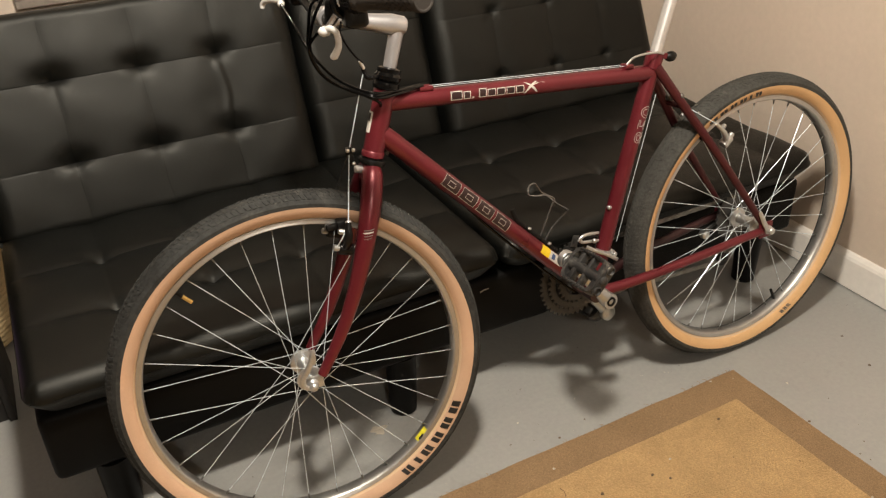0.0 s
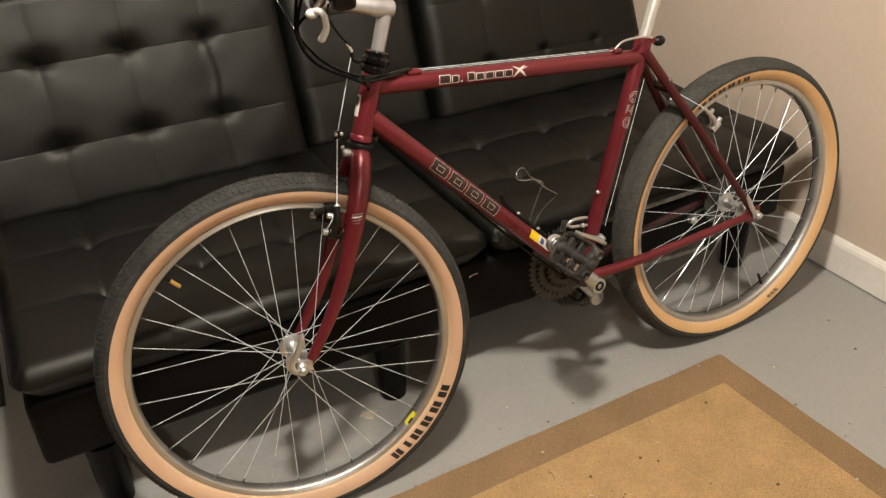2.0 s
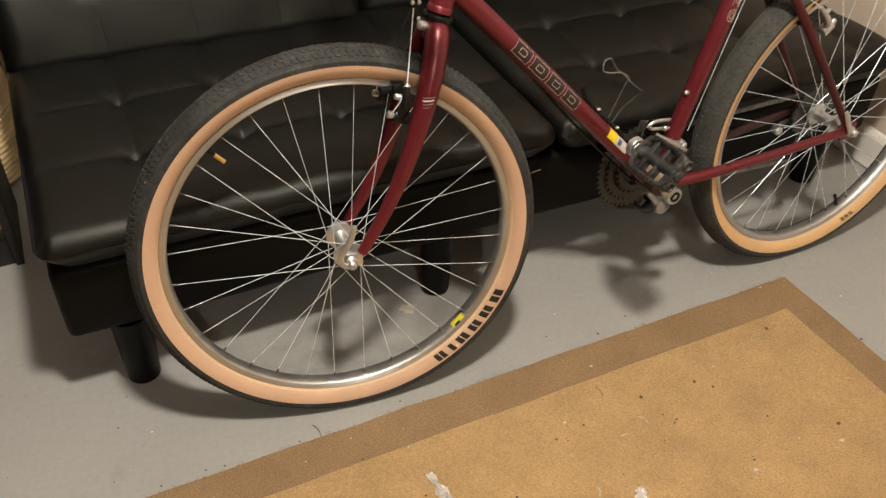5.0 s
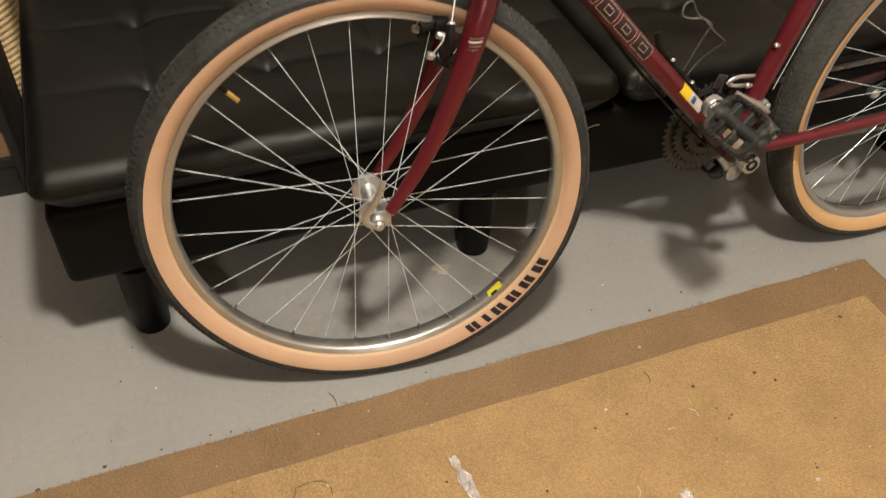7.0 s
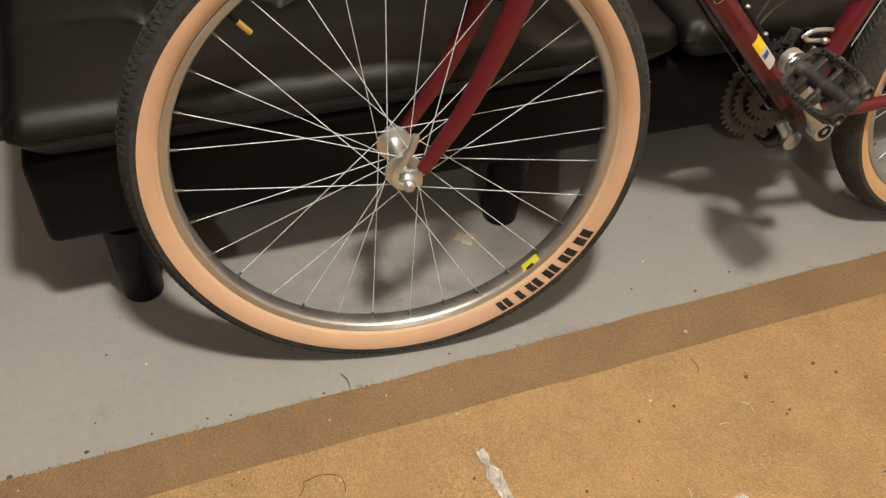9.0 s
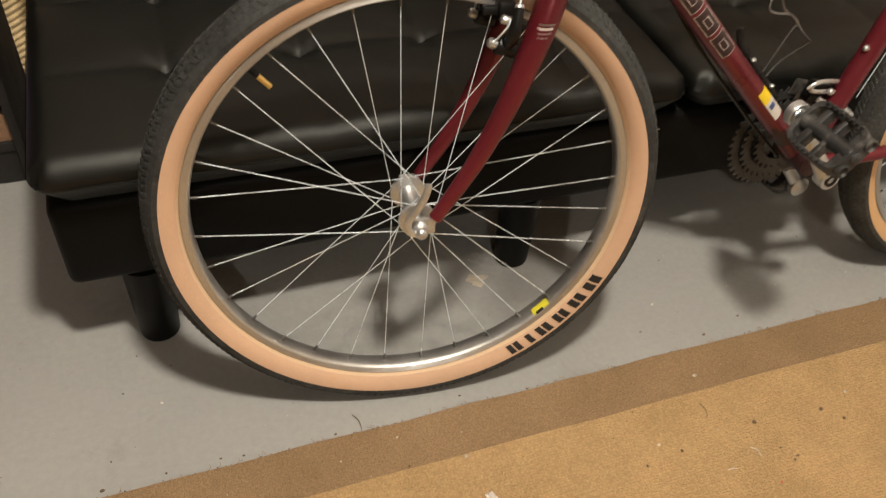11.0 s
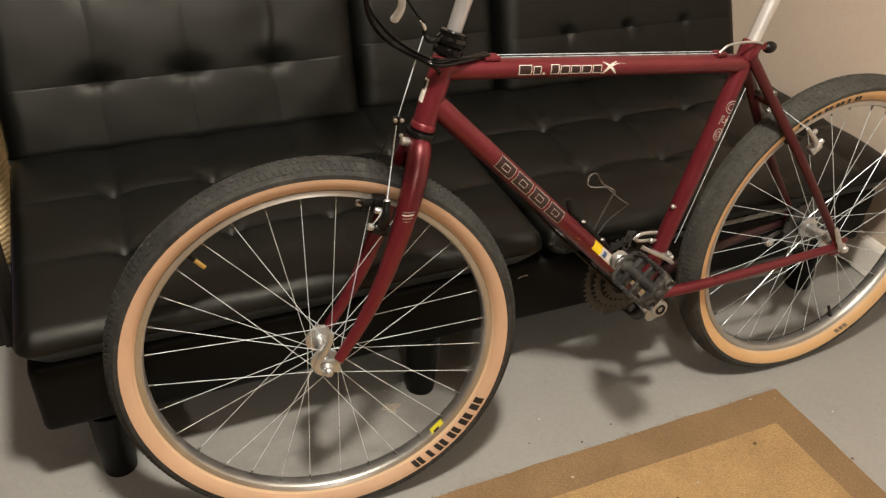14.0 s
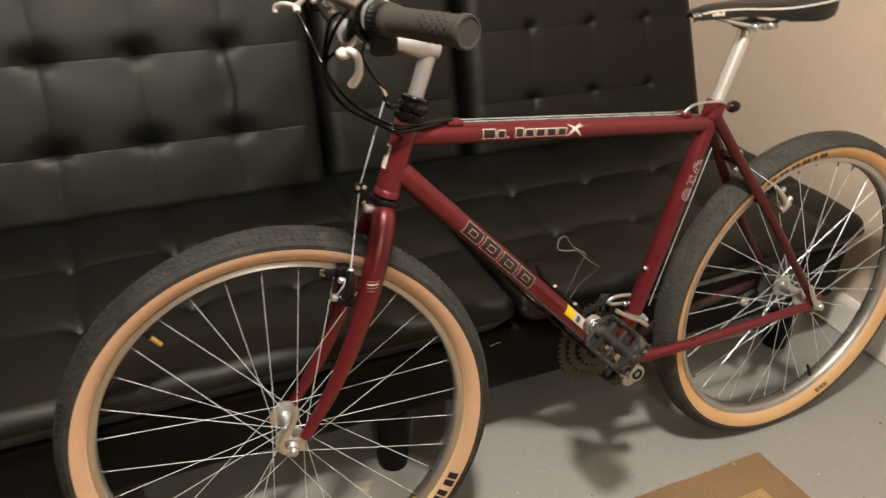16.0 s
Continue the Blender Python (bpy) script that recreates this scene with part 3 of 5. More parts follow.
lever = tube(fresh(), smooth_path([SEAT_TOP + Vector(v) for v in ((0.006, -0.017, 0.000), (-0.014, -0.021, 0.006), (-0.034, -0.021, 0.008), (-0.056, -0.020, 0.008), (-0.074, -0.020, 0.005), (-0.088, -0.020, -0.005))], 6), 0.0023, 12, 0.6)
on_bike("clamp_lever", lever, M_ALU, "polished quick-release lever")
POST = Vector((0.843, 0, 0.896))
on_bike("seat_post", bar(SEAT_TOP - (POST - SEAT_TOP).normalized() * 0.03, POST, 0.0119, seg=24), M_POST, "bright aluminium seat post")
sc = box(fresh(), (-0.026, -0.020, -0.008), (0.026, 0.020, 0.004), 0.004, Matrix.Translation(POST + Vector((0.004, 0, 0.004))))
lathe(sc, [(0.014, -0.020), (0.015, 0.0), (0.012, 0.006)], POST, POST - SEAT_TOP, 20)
clamp_ob = on_bike("saddle_clamp", sc, M_ALU)
for dx, dy in ((0.020, -0.024), (0.036, -0.020), (-0.014, -0.024)):
    part("clamp_bolt", lathe(fresh(), [(0.0062, 0.0), (0.0062, 0.006), (0.0040, 0.009)], POST + Vector((dx, dy, 0.002)), (0.2, -1, 0.1), 12), M_ALU, clamp_ob, "bright saddle clamp bolt")
part("clamp_plate", box(fresh(), (0.010, -0.026, -0.010), (0.044, 0.026, -0.003), 0.003, Matrix.Translation(POST + Vector((0.0, 0, 0.004)))), M_ALU, clamp_ob, "bright clamp plate")


def saddle_shell():
    """Cross sections from the nose to the tail."""
    bm, rings = fresh(), []
    for x, half, top, drop, wing in ((0.712, 0.010, 0.926, 0.010, 0.0), (0.721, 0.019, 0.931, 0.016, 0.0), (0.75, 0.021, 0.936, 0.020, 0.0), (0.80, 0.024, 0.938, 0.022, 0.0),
                                     (0.845, 0.033, 0.938, 0.024, 0.002), (0.885, 0.050, 0.938, 0.032, 0.005), (0.920, 0.066, 0.943, 0.037, 0.007), (0.942, 0.071, 0.946, 0.038, 0.007), (0.960, 0.071, 0.948, 0.034, 0.006), (0.974, 0.063, 0.949, 0.026, 0.004), (0.983, 0.050, 0.949, 0.015, 0.002), (0.986, 0.040, 0.948, 0.008, 0.001)):
        prof = []
        for k in range(11):
            a = math.pi * k / 10
            y = -half * math.cos(a)
            groove = -0.006 * math.exp(-((y / 0.012) ** 2)) if half > 0.03 else 0
            prof.append((x, y, top + wing * (abs(y) / half) ** 2 - 0.010 * (abs(y) / half) ** 3 + groove - (0.004 if k in (0, 10) else 0)))
        prof.append((x + 0.002, half * 0.97, top - drop))
        prof.append((x + 0.002, half * 0.5, top - drop * 0.75))
        prof.append((x + 0.002, -half * 0.5, top - drop * 0.75))
        prof.append((x + 0.002, -half * 0.97, top - drop))
        rings.append([bm.verts.new(p) for p in prof])
    ring_faces(bm, rings)
    bmesh.ops.subdivide_edges(bm, edges=bm.edges[:], cuts=1, use_grid_fill=True, smooth=0.6)
    return bm


saddle = on_bike("saddle", saddle_shell(), M_SADDLE, "black vinyl saddle with pale piping")
for s in (-1, 1):
    pipe = smooth_path([(0.721, s * 0.014, 0.924), (0.75, s * 0.0215, 0.929), (0.80, s * 0.025, 0.929), (0.845, s * 0.034, 0.927), (0.885, s * 0.051, 0.929), (0.925, s * 0.069, 0.936), (0.955, s * 0.0735, 0.941), (0.981, s * 0.059, 0.943), (0.984, s * 0.045, 0.947)], 5)
    on_bike("piping", tube(fresh(), pipe, 0.0016, 6), M_LABEL, "pale piping", parent=saddle)
    rl = smooth_path([(0.755, s * 0.010, 0.918), (0.80, s * 0.020, 0.905), (0.845, s * 0.021, 0.899), (0.885, s * 0.024, 0.904), (0.925, s * 0.036, 0.916)], 5)
    on_bike("saddle_rail", tube(fresh(), rl, 0.0035, 8), M_ALU, "bright steel saddle rail", parent=saddle)
for i in range(4):
    on_bike("print_bar", box(fresh(), (0.740 + 0.006 * i, -0.0240 - 0.0005 * i, 0.9215), (0.7438 + 0.006 * i, -0.0200 - 0.0005 * i, 0.9255 + 0.002 * (i % 2))), M_LABEL, parent=saddle, smooth=False)


# wheels: built round their own centre, axle along y
def tyre_profile(side):
    """Half a carcass, from the bead to the shoulder."""
    return [(0.2925, side * 0.0105), (0.2948, side * 0.0150), (0.2975, side * 0.0190), (0.3015, side * 0.0226), (0.3070, side * 0.0258), (0.3125, side * 0.0277), (0.3178, side * 0.0286)]


def make_wheel(name, at, valve_angle, flange, flange_y, m, label, ink_spans, skin, tip, rubber, wear):
    rim = fresh()
    lathe(rim, [(0.2930, -0.0142), (0.2930, -0.0118), (0.2865, -0.0108), (0.2865, 0.0108), (0.2930, 0.0118), (0.2930, 0.0142), (0.2916, 0.0146), (0.2846, 0.0140), (0.2834, 0.0130),
                (0.2812, 0.0080), (0.2806, 0.0), (0.2812, -0.0080), (0.2834, -0.0130), (0.2846, -0.0140), (0.2916, -0.0146)], (0, 0, 0), (0, 1, 0), 128, closed=True)
    wheel = part(name, rim, M_RIM, bike, label, m=m)
    for s in (-1, 1):
        bm = lathe(fresh(), [(0.2914, s * 0.0141), (0.2914, s * 0.0150), (0.2850, s * 0.0145), (0.2850, s * 0.0136)], (0, 0, 0), (0, 1, 0), 128, closed=True)
        part("brake_track", bm, M_TRACK, wheel, "dull worn brake track")
        bm = fresh()
        prof = [*tyre_profile(s), (0.3175, s * 0.0245), (0.302, s * 0.0205), (0.2925, s * 0.0085)]
        lathe(bm, prof, (0, 0, 0), (0, 1, 0), 128, closed=True)
        part("sidewall", bm, skin, wheel, "tan rubber sidewall")
        bm = lathe(fresh(), [(0.2936, s * 0.0128), (0.2950, s * 0.0156), (0.2968, s * 0.0183), (0.2962, s * 0.0170), (0.2938, s * 0.0120)], (0, 0, 0), (0, 1, 0), 128, closed=True)
        part("bead_band", bm, M_BEAD, wheel, "pale rubber band along the rim")
    bm = fresh()
    crown = [(0.3172, -0.0286), (0.3240, -0.0290), (0.3320, -0.0222), (0.3375, -0.0100), (0.3392, 0.0025), (0.3380, 0.0135), (0.3330, 0.0250), (0.3250, 0.0318), (0.3172, 0.0310),
             (0.312, 0.022), (0.322, 0.0), (0.312, -0.022)]
    lathe(bm, crown, (0, 0, 0), (0, 1, 0), 144, closed=True)
    part("tyre_casing", bm, rubber, wheel, "worn black tyre casing")
    # tread blocks: rows of low rubber bricks across the crown, unevenly worn
    random.seed(21)
    verts, faces = [], []
    rows = [(y, float(np.interp(y, (-0.0290, -0.0222, -0.0100, 0.0025, 0.0135, 0.0250, 0.0318), (0.3240, 0.3320, 0.3375, 0.3392, 0.3380, 0.3330, 0.3250))), tl, hw) for y, tl, hw in
            ((-0.0190, 32, 0.0066), (-0.0030, 3, 0.0078), (0.0140, -20, 0.0078), (0.0262, -48, 0.0050))]
    count = 205
    for k, (y, r, tilt, wide) in enumerate(rows):
        ct, sn = math.cos(radians(tilt)), math.sin(radians(tilt))
        for i in range(count):
            a = 2 * math.pi * (i + 0.3 * k + random.uniform(-0.10, 0.10)) / count
            ux, uz = -math.sin(a), math.cos(a)
            worn = 0.5 + 0.5 * noise.noise(Vector((math.cos(a) * 4, math.sin(a) * 4, k * 0.6)))
            half_l, half_w, lift = 0.0037 * random.uniform(0.72, 1.0), wide * random.uniform(0.80, 1.04), 0.0002 + wear * worn * random.uniform(0.5, 1.0)
            base = len(verts)
            for rr, shrink in ((-0.0012, 1.0), (lift, 0.86)):
                for sl, sw in ((-1, -1), (1, -1), (1, 1), (-1, 1)):
                    dl, dw = sl * half_l * shrink, sw * half_w * shrink
                    skew = (0.0022 if k < 2 else -0.0022) * sw
                    rad = r + rr * ct + dw * sn
                    verts.append((rad * math.cos(a) + ux * (dl + skew), y + dw * ct - rr * sn, rad * math.sin(a) + uz * (dl + skew)))
            faces += [tuple(base + v for v in f) for f in ((4, 5, 6, 7), (0, 1, 5, 4), (1, 2, 6, 5), (2, 3, 7, 6), (3, 0, 4, 7))]
    me = bpy.data.meshes.new("tread")
    me.from_pydata(verts, [], faces)
    me.materials.append(rubber)
    tread = new("tread", me)
    tread.parent = wheel
    tagged(tread, "worn black rubber tread blocks", kind="stuff")
    # the tyre flattens where it bears on the floor
    for ob in [tread, *[c for c in wheel.children if c.name.startswith(("sidewall", "tyre_casing"))]]:
        world_m = bike.matrix_basis @ m
        back = world_m.inverted()
        for v in ob.data.vertices:
            p = world_m @ v.co
            if p.z < 0.001:
                v.co = back @ Vector((p.x, p.y, 0.001))
    # hub
    bm = fresh()
    y0, y1 = flange_y
    lathe(bm, [(0.0050, y0 - 0.016), (0.0110, y0 - 0.015), (0.0110, y0 - 0.004), (flange, y0 - 0.003), (flange + 0.001, y0), (flange, y0 + 0.003), (0.0125, y0 + 0.006), (0.0110, (y0 + y1) / 2),
               (0.0125, y1 - 0.006), (flange, y1 - 0.003), (flange + 0.001, y1), (flange, y1 + 0.003), (0.0110, y1 + 0.004), (0.0110, y1 + 0.015), (0.0050, y1 + 0.016)], (0, 0, 0), (0, 1, 0), 36)
    tube(bm, [(0, -at, 0), (0, at, 0)], 0.0049, 14)
    part("hub", bm, M_ALU, wheel, "dull aluminium hub")
    # spokes, laced three-cross: four shapes, each turned to eight holes
    for kind in range(4):
        y, turn = (y0, y1)[kind % 2], (1, -1)[kind // 2]
        hole = valve_angle + radians(5.625 + 11.25 * (0, 1, 2, 3)[kind])
        inner = hole + turn * radians(64)
        off = 0.0016 * turn
        a = Vector((flange * 0.93 * math.cos(inner), y + off, flange * 0.93 * math.sin(inner)))
        b = Vector((0.2815 * math.cos(hole), (0.002 if y > 0 else -0.002), 0.2815 * math.sin(hole)))
        bm = tube(fresh(), [a, a.lerp(b, 0.5), b], 0.00062, 6)
        ball(bm, a, 0.0024, (1, 0.7, 1), 8)
        proto = part("spoke", bm, M_SPOKE, wheel)
        nip = part("nipple", tube(fresh(), [a.lerp(b, 0.962), b], 0.0017, 8), M_STEEL, wheel)
        for i in range(1, 8):
            o = new("spoke", proto.data)
            o.parent = wheel
            o.matrix_basis = Matrix.Rotation(-radians(45 * i), 4, "Y")
            o = new("nipple", nip.data)
            o.parent = wheel
            o.matrix_basis = Matrix.Rotation(-radians(45 * i), 4, "Y")
    # valve with a brass tip
    c, s = math.cos(valve_angle), math.sin(valve_angle)
    part("valve_stem", tube(fresh(), [(0.282 * c, 0, 0.282 * s), (0.255 * c, 0, 0.255 * s)], 0.0035, 10), M_BLACK, wheel, "black rubber valve stem")
    part("valve_tip", tube(fresh(), [(0.2665 * c, 0, 0.2665 * s), (0.247 * c, 0, 0.247 * s)], [0.0039, 0.0036], 10), tip, wheel, "brass valve tip" if tip is M_BRASS else "black valve cap")
    # printed marks on the sidewall: plain slanted bars in place of a brand
    for a0, a1, r0, r1, mat in ink_spans:
        bm, n = fresh(), 3
        grid = []
        for i in range(n + 1):
            a = a0 + (a1 - a0) * i / n
            row = []
            for j in range(4):
                t = j / 3
                rad = r0 + (r1 - r0) * t
                sk = radians(0.8) * (t - 0.5)
                bulge = -float(np.interp(rad, (0.2975, 0.3015, 0.3070, 0.3125, 0.3170), (0.0192, 0.0228, 0.0260, 0.0279, 0.0287)))
                row.append(bm.verts.new((rad * math.cos(a + sk), bulge - 0.0007, rad * math.sin(a + sk))))
            grid.append(row)
        for i in range(n):
            for j in range(3):
                bm.faces.new((grid[i][j], grid[i + 1][j], grid[i + 1][j + 1], grid[i][j + 1]))
        part("print_mark", bm, mat, wheel)
    return wheel


def letters(first, last, widths, r0, r1, mat):
    """Angles of a row of bars between two angles, in degrees."""
    total, at, out = sum(w + 0.45 for w in widths) - 0.45, first, []
    k = (last - first) / total
    for w in widths:
        strokes = 1 if w < 0.6 else 2
        for i in range(strokes):
            a = at + w * k * i * 0.56
            out.append((radians(a), radians(a + w * k * (0.44 if strokes == 2 else 0.8)), r0, r1, mat))
        at += (w + 0.45) * k
    return out


front = make_wheel("front_wheel", 0.062, radians(132.2), 0.0235, (-0.033, 0.033), STEER @ Matrix.Translation((0, 0, R_OUT)), "spoked aluminium wheel with a tan-wall tyre",
                   letters(-27.5, -61.5, (1.2, 1.1, 1, 1, 0.5, 0.9), 0.2990, 0.3125, M_INK), M_SKIN, M_BRASS, M_TREAD, 0.0017)
rear = make_wheel("rear_wheel", 0.075, radians(-63.3), 0.0225, (-0.034, 0.022), Matrix.Translation((BASE, 0, R_OUT)), "spoked aluminium wheel with a tan-wall tyre",
                  letters(119, 91, (1.2, 1.1, 1, 1, 0.5, 0.9), 0.300, 0.312, M_INK) + letters(-60, -66, (1, 1, 1), 0.301, 0.309, M_STEEL), M_SKIN_REAR, M_BLACK, M_TREAD_REAR, 0.0009)
# narrow dark band laid on the far inner edge of the rear rim
part("rim_well", lathe(fresh(), [(0.2801, 0.0092), (0.2806, 0.0120), (0.2818, 0.0120), (0.2812, 0.0092)], (0, 0, 0), (0, 1, 0), 128, closed=True), M_RING, rear, "thin dark band on the inner face of the rim")
bm = fresh()
rows_ = []
for i in range(5):
    a = radians(-43.2 - 6.0 * i / 4)
    rows_.append([bm.verts.new((r * math.cos(a), y, r * math.sin(a))) for r, y in ((0.2828, -0.0134), (0.2804, -0.0082), (0.2797, -0.0020))])
for i in range(4):
    for j in range(2):
        bm.faces.new((rows_[i][j], rows_[i + 1][j], rows_[i + 1][j + 1], rows_[i][j + 1]))
rim_sticker = part("rim_sticker", bm, M_LEMON, front, "lemon yellow rim sticker")
bm = fresh()
rows_ = []
for i in range(4):
    a = radians(-45.6 - 2.6 * i / 3)
    rows_.append([bm.verts.new((r * math.cos(a), y, r * math.sin(a))) for r, y in ((0.2832, -0.0146), (0.2826, -0.0136), (0.2812, -0.0105))])
for i in range(3):
    for j in range(2):
        bm.faces.new((rows_[i][j], rows_[i + 1][j], rows_[i + 1][j + 1], rows_[i][j + 1]))
part("sticker_print", bm, M_INK, rim_sticker, "black print on the sticker")


# quick releases
def quick_release(parent, y, lever_pts, wide):
    bm = lathe(fresh(), [(0.0085, y + 0.016), (0.0105, y + 0.014), (0.0105, y + 0.007), (0.0070, y + 0.004), (0.0084, y), (0.0072, y - 0.004), (0.0030, y - 0.007)], (0, 0, 0), (0, 1, 0), 24)
    part("axle_nut", bm, M_ALU, parent, "bright quick-release cap")
    pts = smooth_path(lever_pts, 6)
    part("lever", tube(fresh(), pts, [0.0036 + wide * math.sin(math.pi * min(1.0, 0.15 + 0.75 * i / (len(pts) - 1))) for i in range(len(pts))], 12, 0.5), M_ALU, parent, "bright quick-release lever")


quick_release(front, -0.066, [(-0.004, -0.064, -0.004), (-0.016, -0.064, 0.004), (-0.017, -0.064, 0.018), (-0.006, -0.064, 0.034), (0.003, -0.064, 0.050), (0.008, -0.063, 0.064), (0.009, -0.062, 0.070)], 0.0019)
quick_release(rear, -0.080, [(-0.004, -0.080, 0.002), (-0.014, -0.081, 0.010), (-0.024, -0.080, 0.026), (-0.032, -0.078, 0.044), (-0.036, -0.076, 0.054)], 0.0024)

# fork
for s in (-1, 1):
    path = smooth_path([on_axis(0.684) + Vector((0, s * 0.004, 0)), on_axis(0.672) + Vector((0, s * 0.020, 0)), on_axis(0.643) + Vector((0, s * 0.035, 0)), on_axis(0.60) + Vector((0, s * 0.047, 0)), on_axis(0.54) + Vector((0, s * 0.0510, 0)),
                        on_axis(0.48, 0.003) + Vector((0, s * 0.0515, 0)), on_axis(0.41, 0.013) + Vector((0, s * 0.0520, 0)), Vector((0.020, s * 0.0525, 0.345))], 6)
    n = len(path) - 1
    on_bike("fork_blade", tube(fresh(), path, [float(np.interp(i / n, (0, 0.12, 0.30, 0.50, 1.0), (0.0160, 0.0182, 0.0186, 0.0165, 0.0088))) for i in range(n + 1)], 20), M_RED, steered=True)
    on_bike("fork_dropout", box(fresh(), (-0.009, s * 0.0525 - 0.003, R_OUT - 0.010), (0.020, s * 0.0525 + 0.003, R_OUT + 0.014), 0.0025), M_ALU, "bright fork dropout", steered=True)
on_bike("fork_crown", bar(on_axis(0.664), on_axis(0.698), 0.0165), M_RED, steered=True)
d = STEER_AXIS
hs = lathe(fresh(), [(0.0175, 0), (0.0225, 0.001), (0.0240, 0.006), (0.0225, 0.010), (0.0175, 0.011)], on_axis(0.690), d, 30)
on_bike("lower_headset", hs, M_BLACK, "black rubber headset seal", steered=True)
hs = lathe(fresh(), [(0.0180, 0), (0.0220, 0.002), (0.0232, 0.008), (0.0220, 0.013), (0.0190, 0.015), (0.0225, 0.018), (0.0232, 0.024), (0.0195, 0.029), (0.0200, 0.032), (0.0200, 0.036), (0.0150, 0.038)], on_axis(0.811), d, 30)
on_bike("upper_headset", hs, M_HOUSING, "black headset nut and rubber seal", steered=True)
# stem
Q0, Q1, CL = on_axis(0.838), on_axis(0.912), Vector((0.1334, 0, 0.9405))
fore = (CL - Q1).normalized()
stem = bar(Q0, Q1 + STEER_AXIS * 0.004, 0.0112, 0.0126, seg=20)
tube(stem, [Q1 - fore * 0.0135, Q1 - fore * 0.010, Q1 + fore * 0.012, Q1 + fore * 0.045, CL - fore * 0.012], [0.0120, 0.0150, 0.0172, 0.0140, 0.0125], 12)
lathe(stem, [(0.0150, -0.020), (0.0168, -0.018), (0.0168, 0.018), (0.0150, 0.020)], CL, (0, 1, 0), 24)
on_bike("stem", stem, M_STEM, "silver quill stem", steered=True)
# handlebar and what it carries
GE, GS = Vector((0.187, -0.335, 0.9865)), Vector((0.129, -0.205, 0.9860))


def bar_point(t, s):
    """Along a grip: 0 at its inner end, 1 at its outer end; s: -1 near side, 1 far side."""
    p = GS.lerp(GE, t)
    return Vector((p.x, p.y * -s, p.z))


hb = smooth_path([GE, GS, (0.122, -0.13, 0.976), (0.130, -0.06, 0.948), (0.1334, -0.02, 0.9405), (0.1334, 0.02, 0.9405), (0.130, 0.06, 0.948), (0.122, 0.13, 0.976), bar_point(0, 1), bar_point(1, 1)], 8)
on_bike("handlebar", tube(fresh(), hb, 0.0112, 18), M_BLACK, "black handlebar", steered=True)
for s in (-1, 1):
    a, b = bar_point(0.12, s), bar_point(1.0, s)
    axis = (b - a).normalized()
    L = (b - a).length
    prof = [(0.013, 0.0), (0.0188, 0.001), (0.0188, 0.008), (0.0178, 0.010), (0.0160, 0.014), (0.0158, L * 0.40), (0.0163, L * 0.50), (0.0163, L - 0.012)]
    prof += [(0.0168, L - 0.010), (0.0184, L - 0.007), (0.0184, L - 0.002), (0.0170, L + 0.0015), (0.0150, L + 0.0015), (0.0140, L + 0.0005), (0.002, L + 0.0005)]
    grip = on_bike("grip", lathe(fresh(), prof, a, axis, 30), M_GRIP, "grey-black rubber handlebar grip", steered=True)
    u = axis.cross(Vector((0, 0, 1))).normalized()
    w = axis.cross(u)
    # black beads put in the shade of the moulded hollows near the grip's end
    pit = None
    for i in range(8):
        for j in range(13):
            ang = 2 * math.pi * (j + (0.5 if i % 2 else 0)) / 13
            at = a + axis * (L * 0.54 + i * 0.0056) + 0.0145 * (math.cos(ang) * u + math.sin(ang) * w)
            if pit is None:
                pit = part("grip_hollow", ball(fresh(), (0, 0, 0), 0.0026, (1, 1, 1), 8), M_BLACK, grip, m=Matrix.Translation(at))
            else:
                o = new("grip_hollow", pit.data)
                o.parent = grip
                o.matrix_basis = Matrix.Translation(at)
    # shifter pod: a ribbed collar inside a thick clamp ring, its works hanging below
    c = bar_point(-0.01, s)
    up = (Vector((0, 0, 1)) - axis * axis.z).normalized()
    ahead = (Vector((-1, 0, 0)) + axis * axis.x).normalized()
    pod = lathe(fresh(), [(0.0125, -0.016), (0.0195, -0.014), (0.0205, 0.004), (0.0198, 0.016), (0.0182, 0.022), (0.0125, 0.023)], c, axis, 28)
    box(pod, (-0.016, -0.017, -0.0185), (0.017, 0.019, 0.0185), 0.0085, Matrix.Translation(c + Vector((0.003, -s * 0.004, -0.0225))), segments=4)
    for k in range(9):
        th = radians(60 + 14 * k)
        tube(pod, [c + axis * q + 0.0202 * (math.cos(th) * up + math.sin(th) * ahead) for q in (0.004, 0.016)], 0.0011, 6)
    pod_ob = on_bike("shifter_pod", pod, M_BLACK, "black shifter pod under the bar", steered=True)
    ring = lathe(fresh(), [(0.0200, -0.0045), (0.0240, -0.0050), (0.0262, -0.0020), (0.0262, 0.0020), (0.0240, 0.0050), (0.0200, 0.0045)], c - axis * 0.012 - up * 0.003, axis, 32)
    part("clamp_ring", ring, M_HOUSING, pod_ob, "glossy black clamp ring")
    arc = [c - axis * 0.001 + 0.0218 * (math.cos(th) * up + math.sin(th) * ahead) for th in (radians(-12 + 9.0 * k) for k in range(15))]
    part("pod_band", tube(fresh(), arc, [0.0004 + 0.0019 * math.sin(math.pi * (k + 0.5) / 15) for k in range(15)], 8), M_ALU, pod_ob, "bright metal crescent")
    for off in ((0.012, 0.0215, 0.008), (0.018, -0.001, 0.0225)):
        part("pod_screw", ball(fresh(), c + axis * off[0] + up * off[1] * 0.9 + ahead * -off[2] * 0.35, 0.0026, (1, 1, 1), 8), M_ALU, pod_ob, "bright screw")
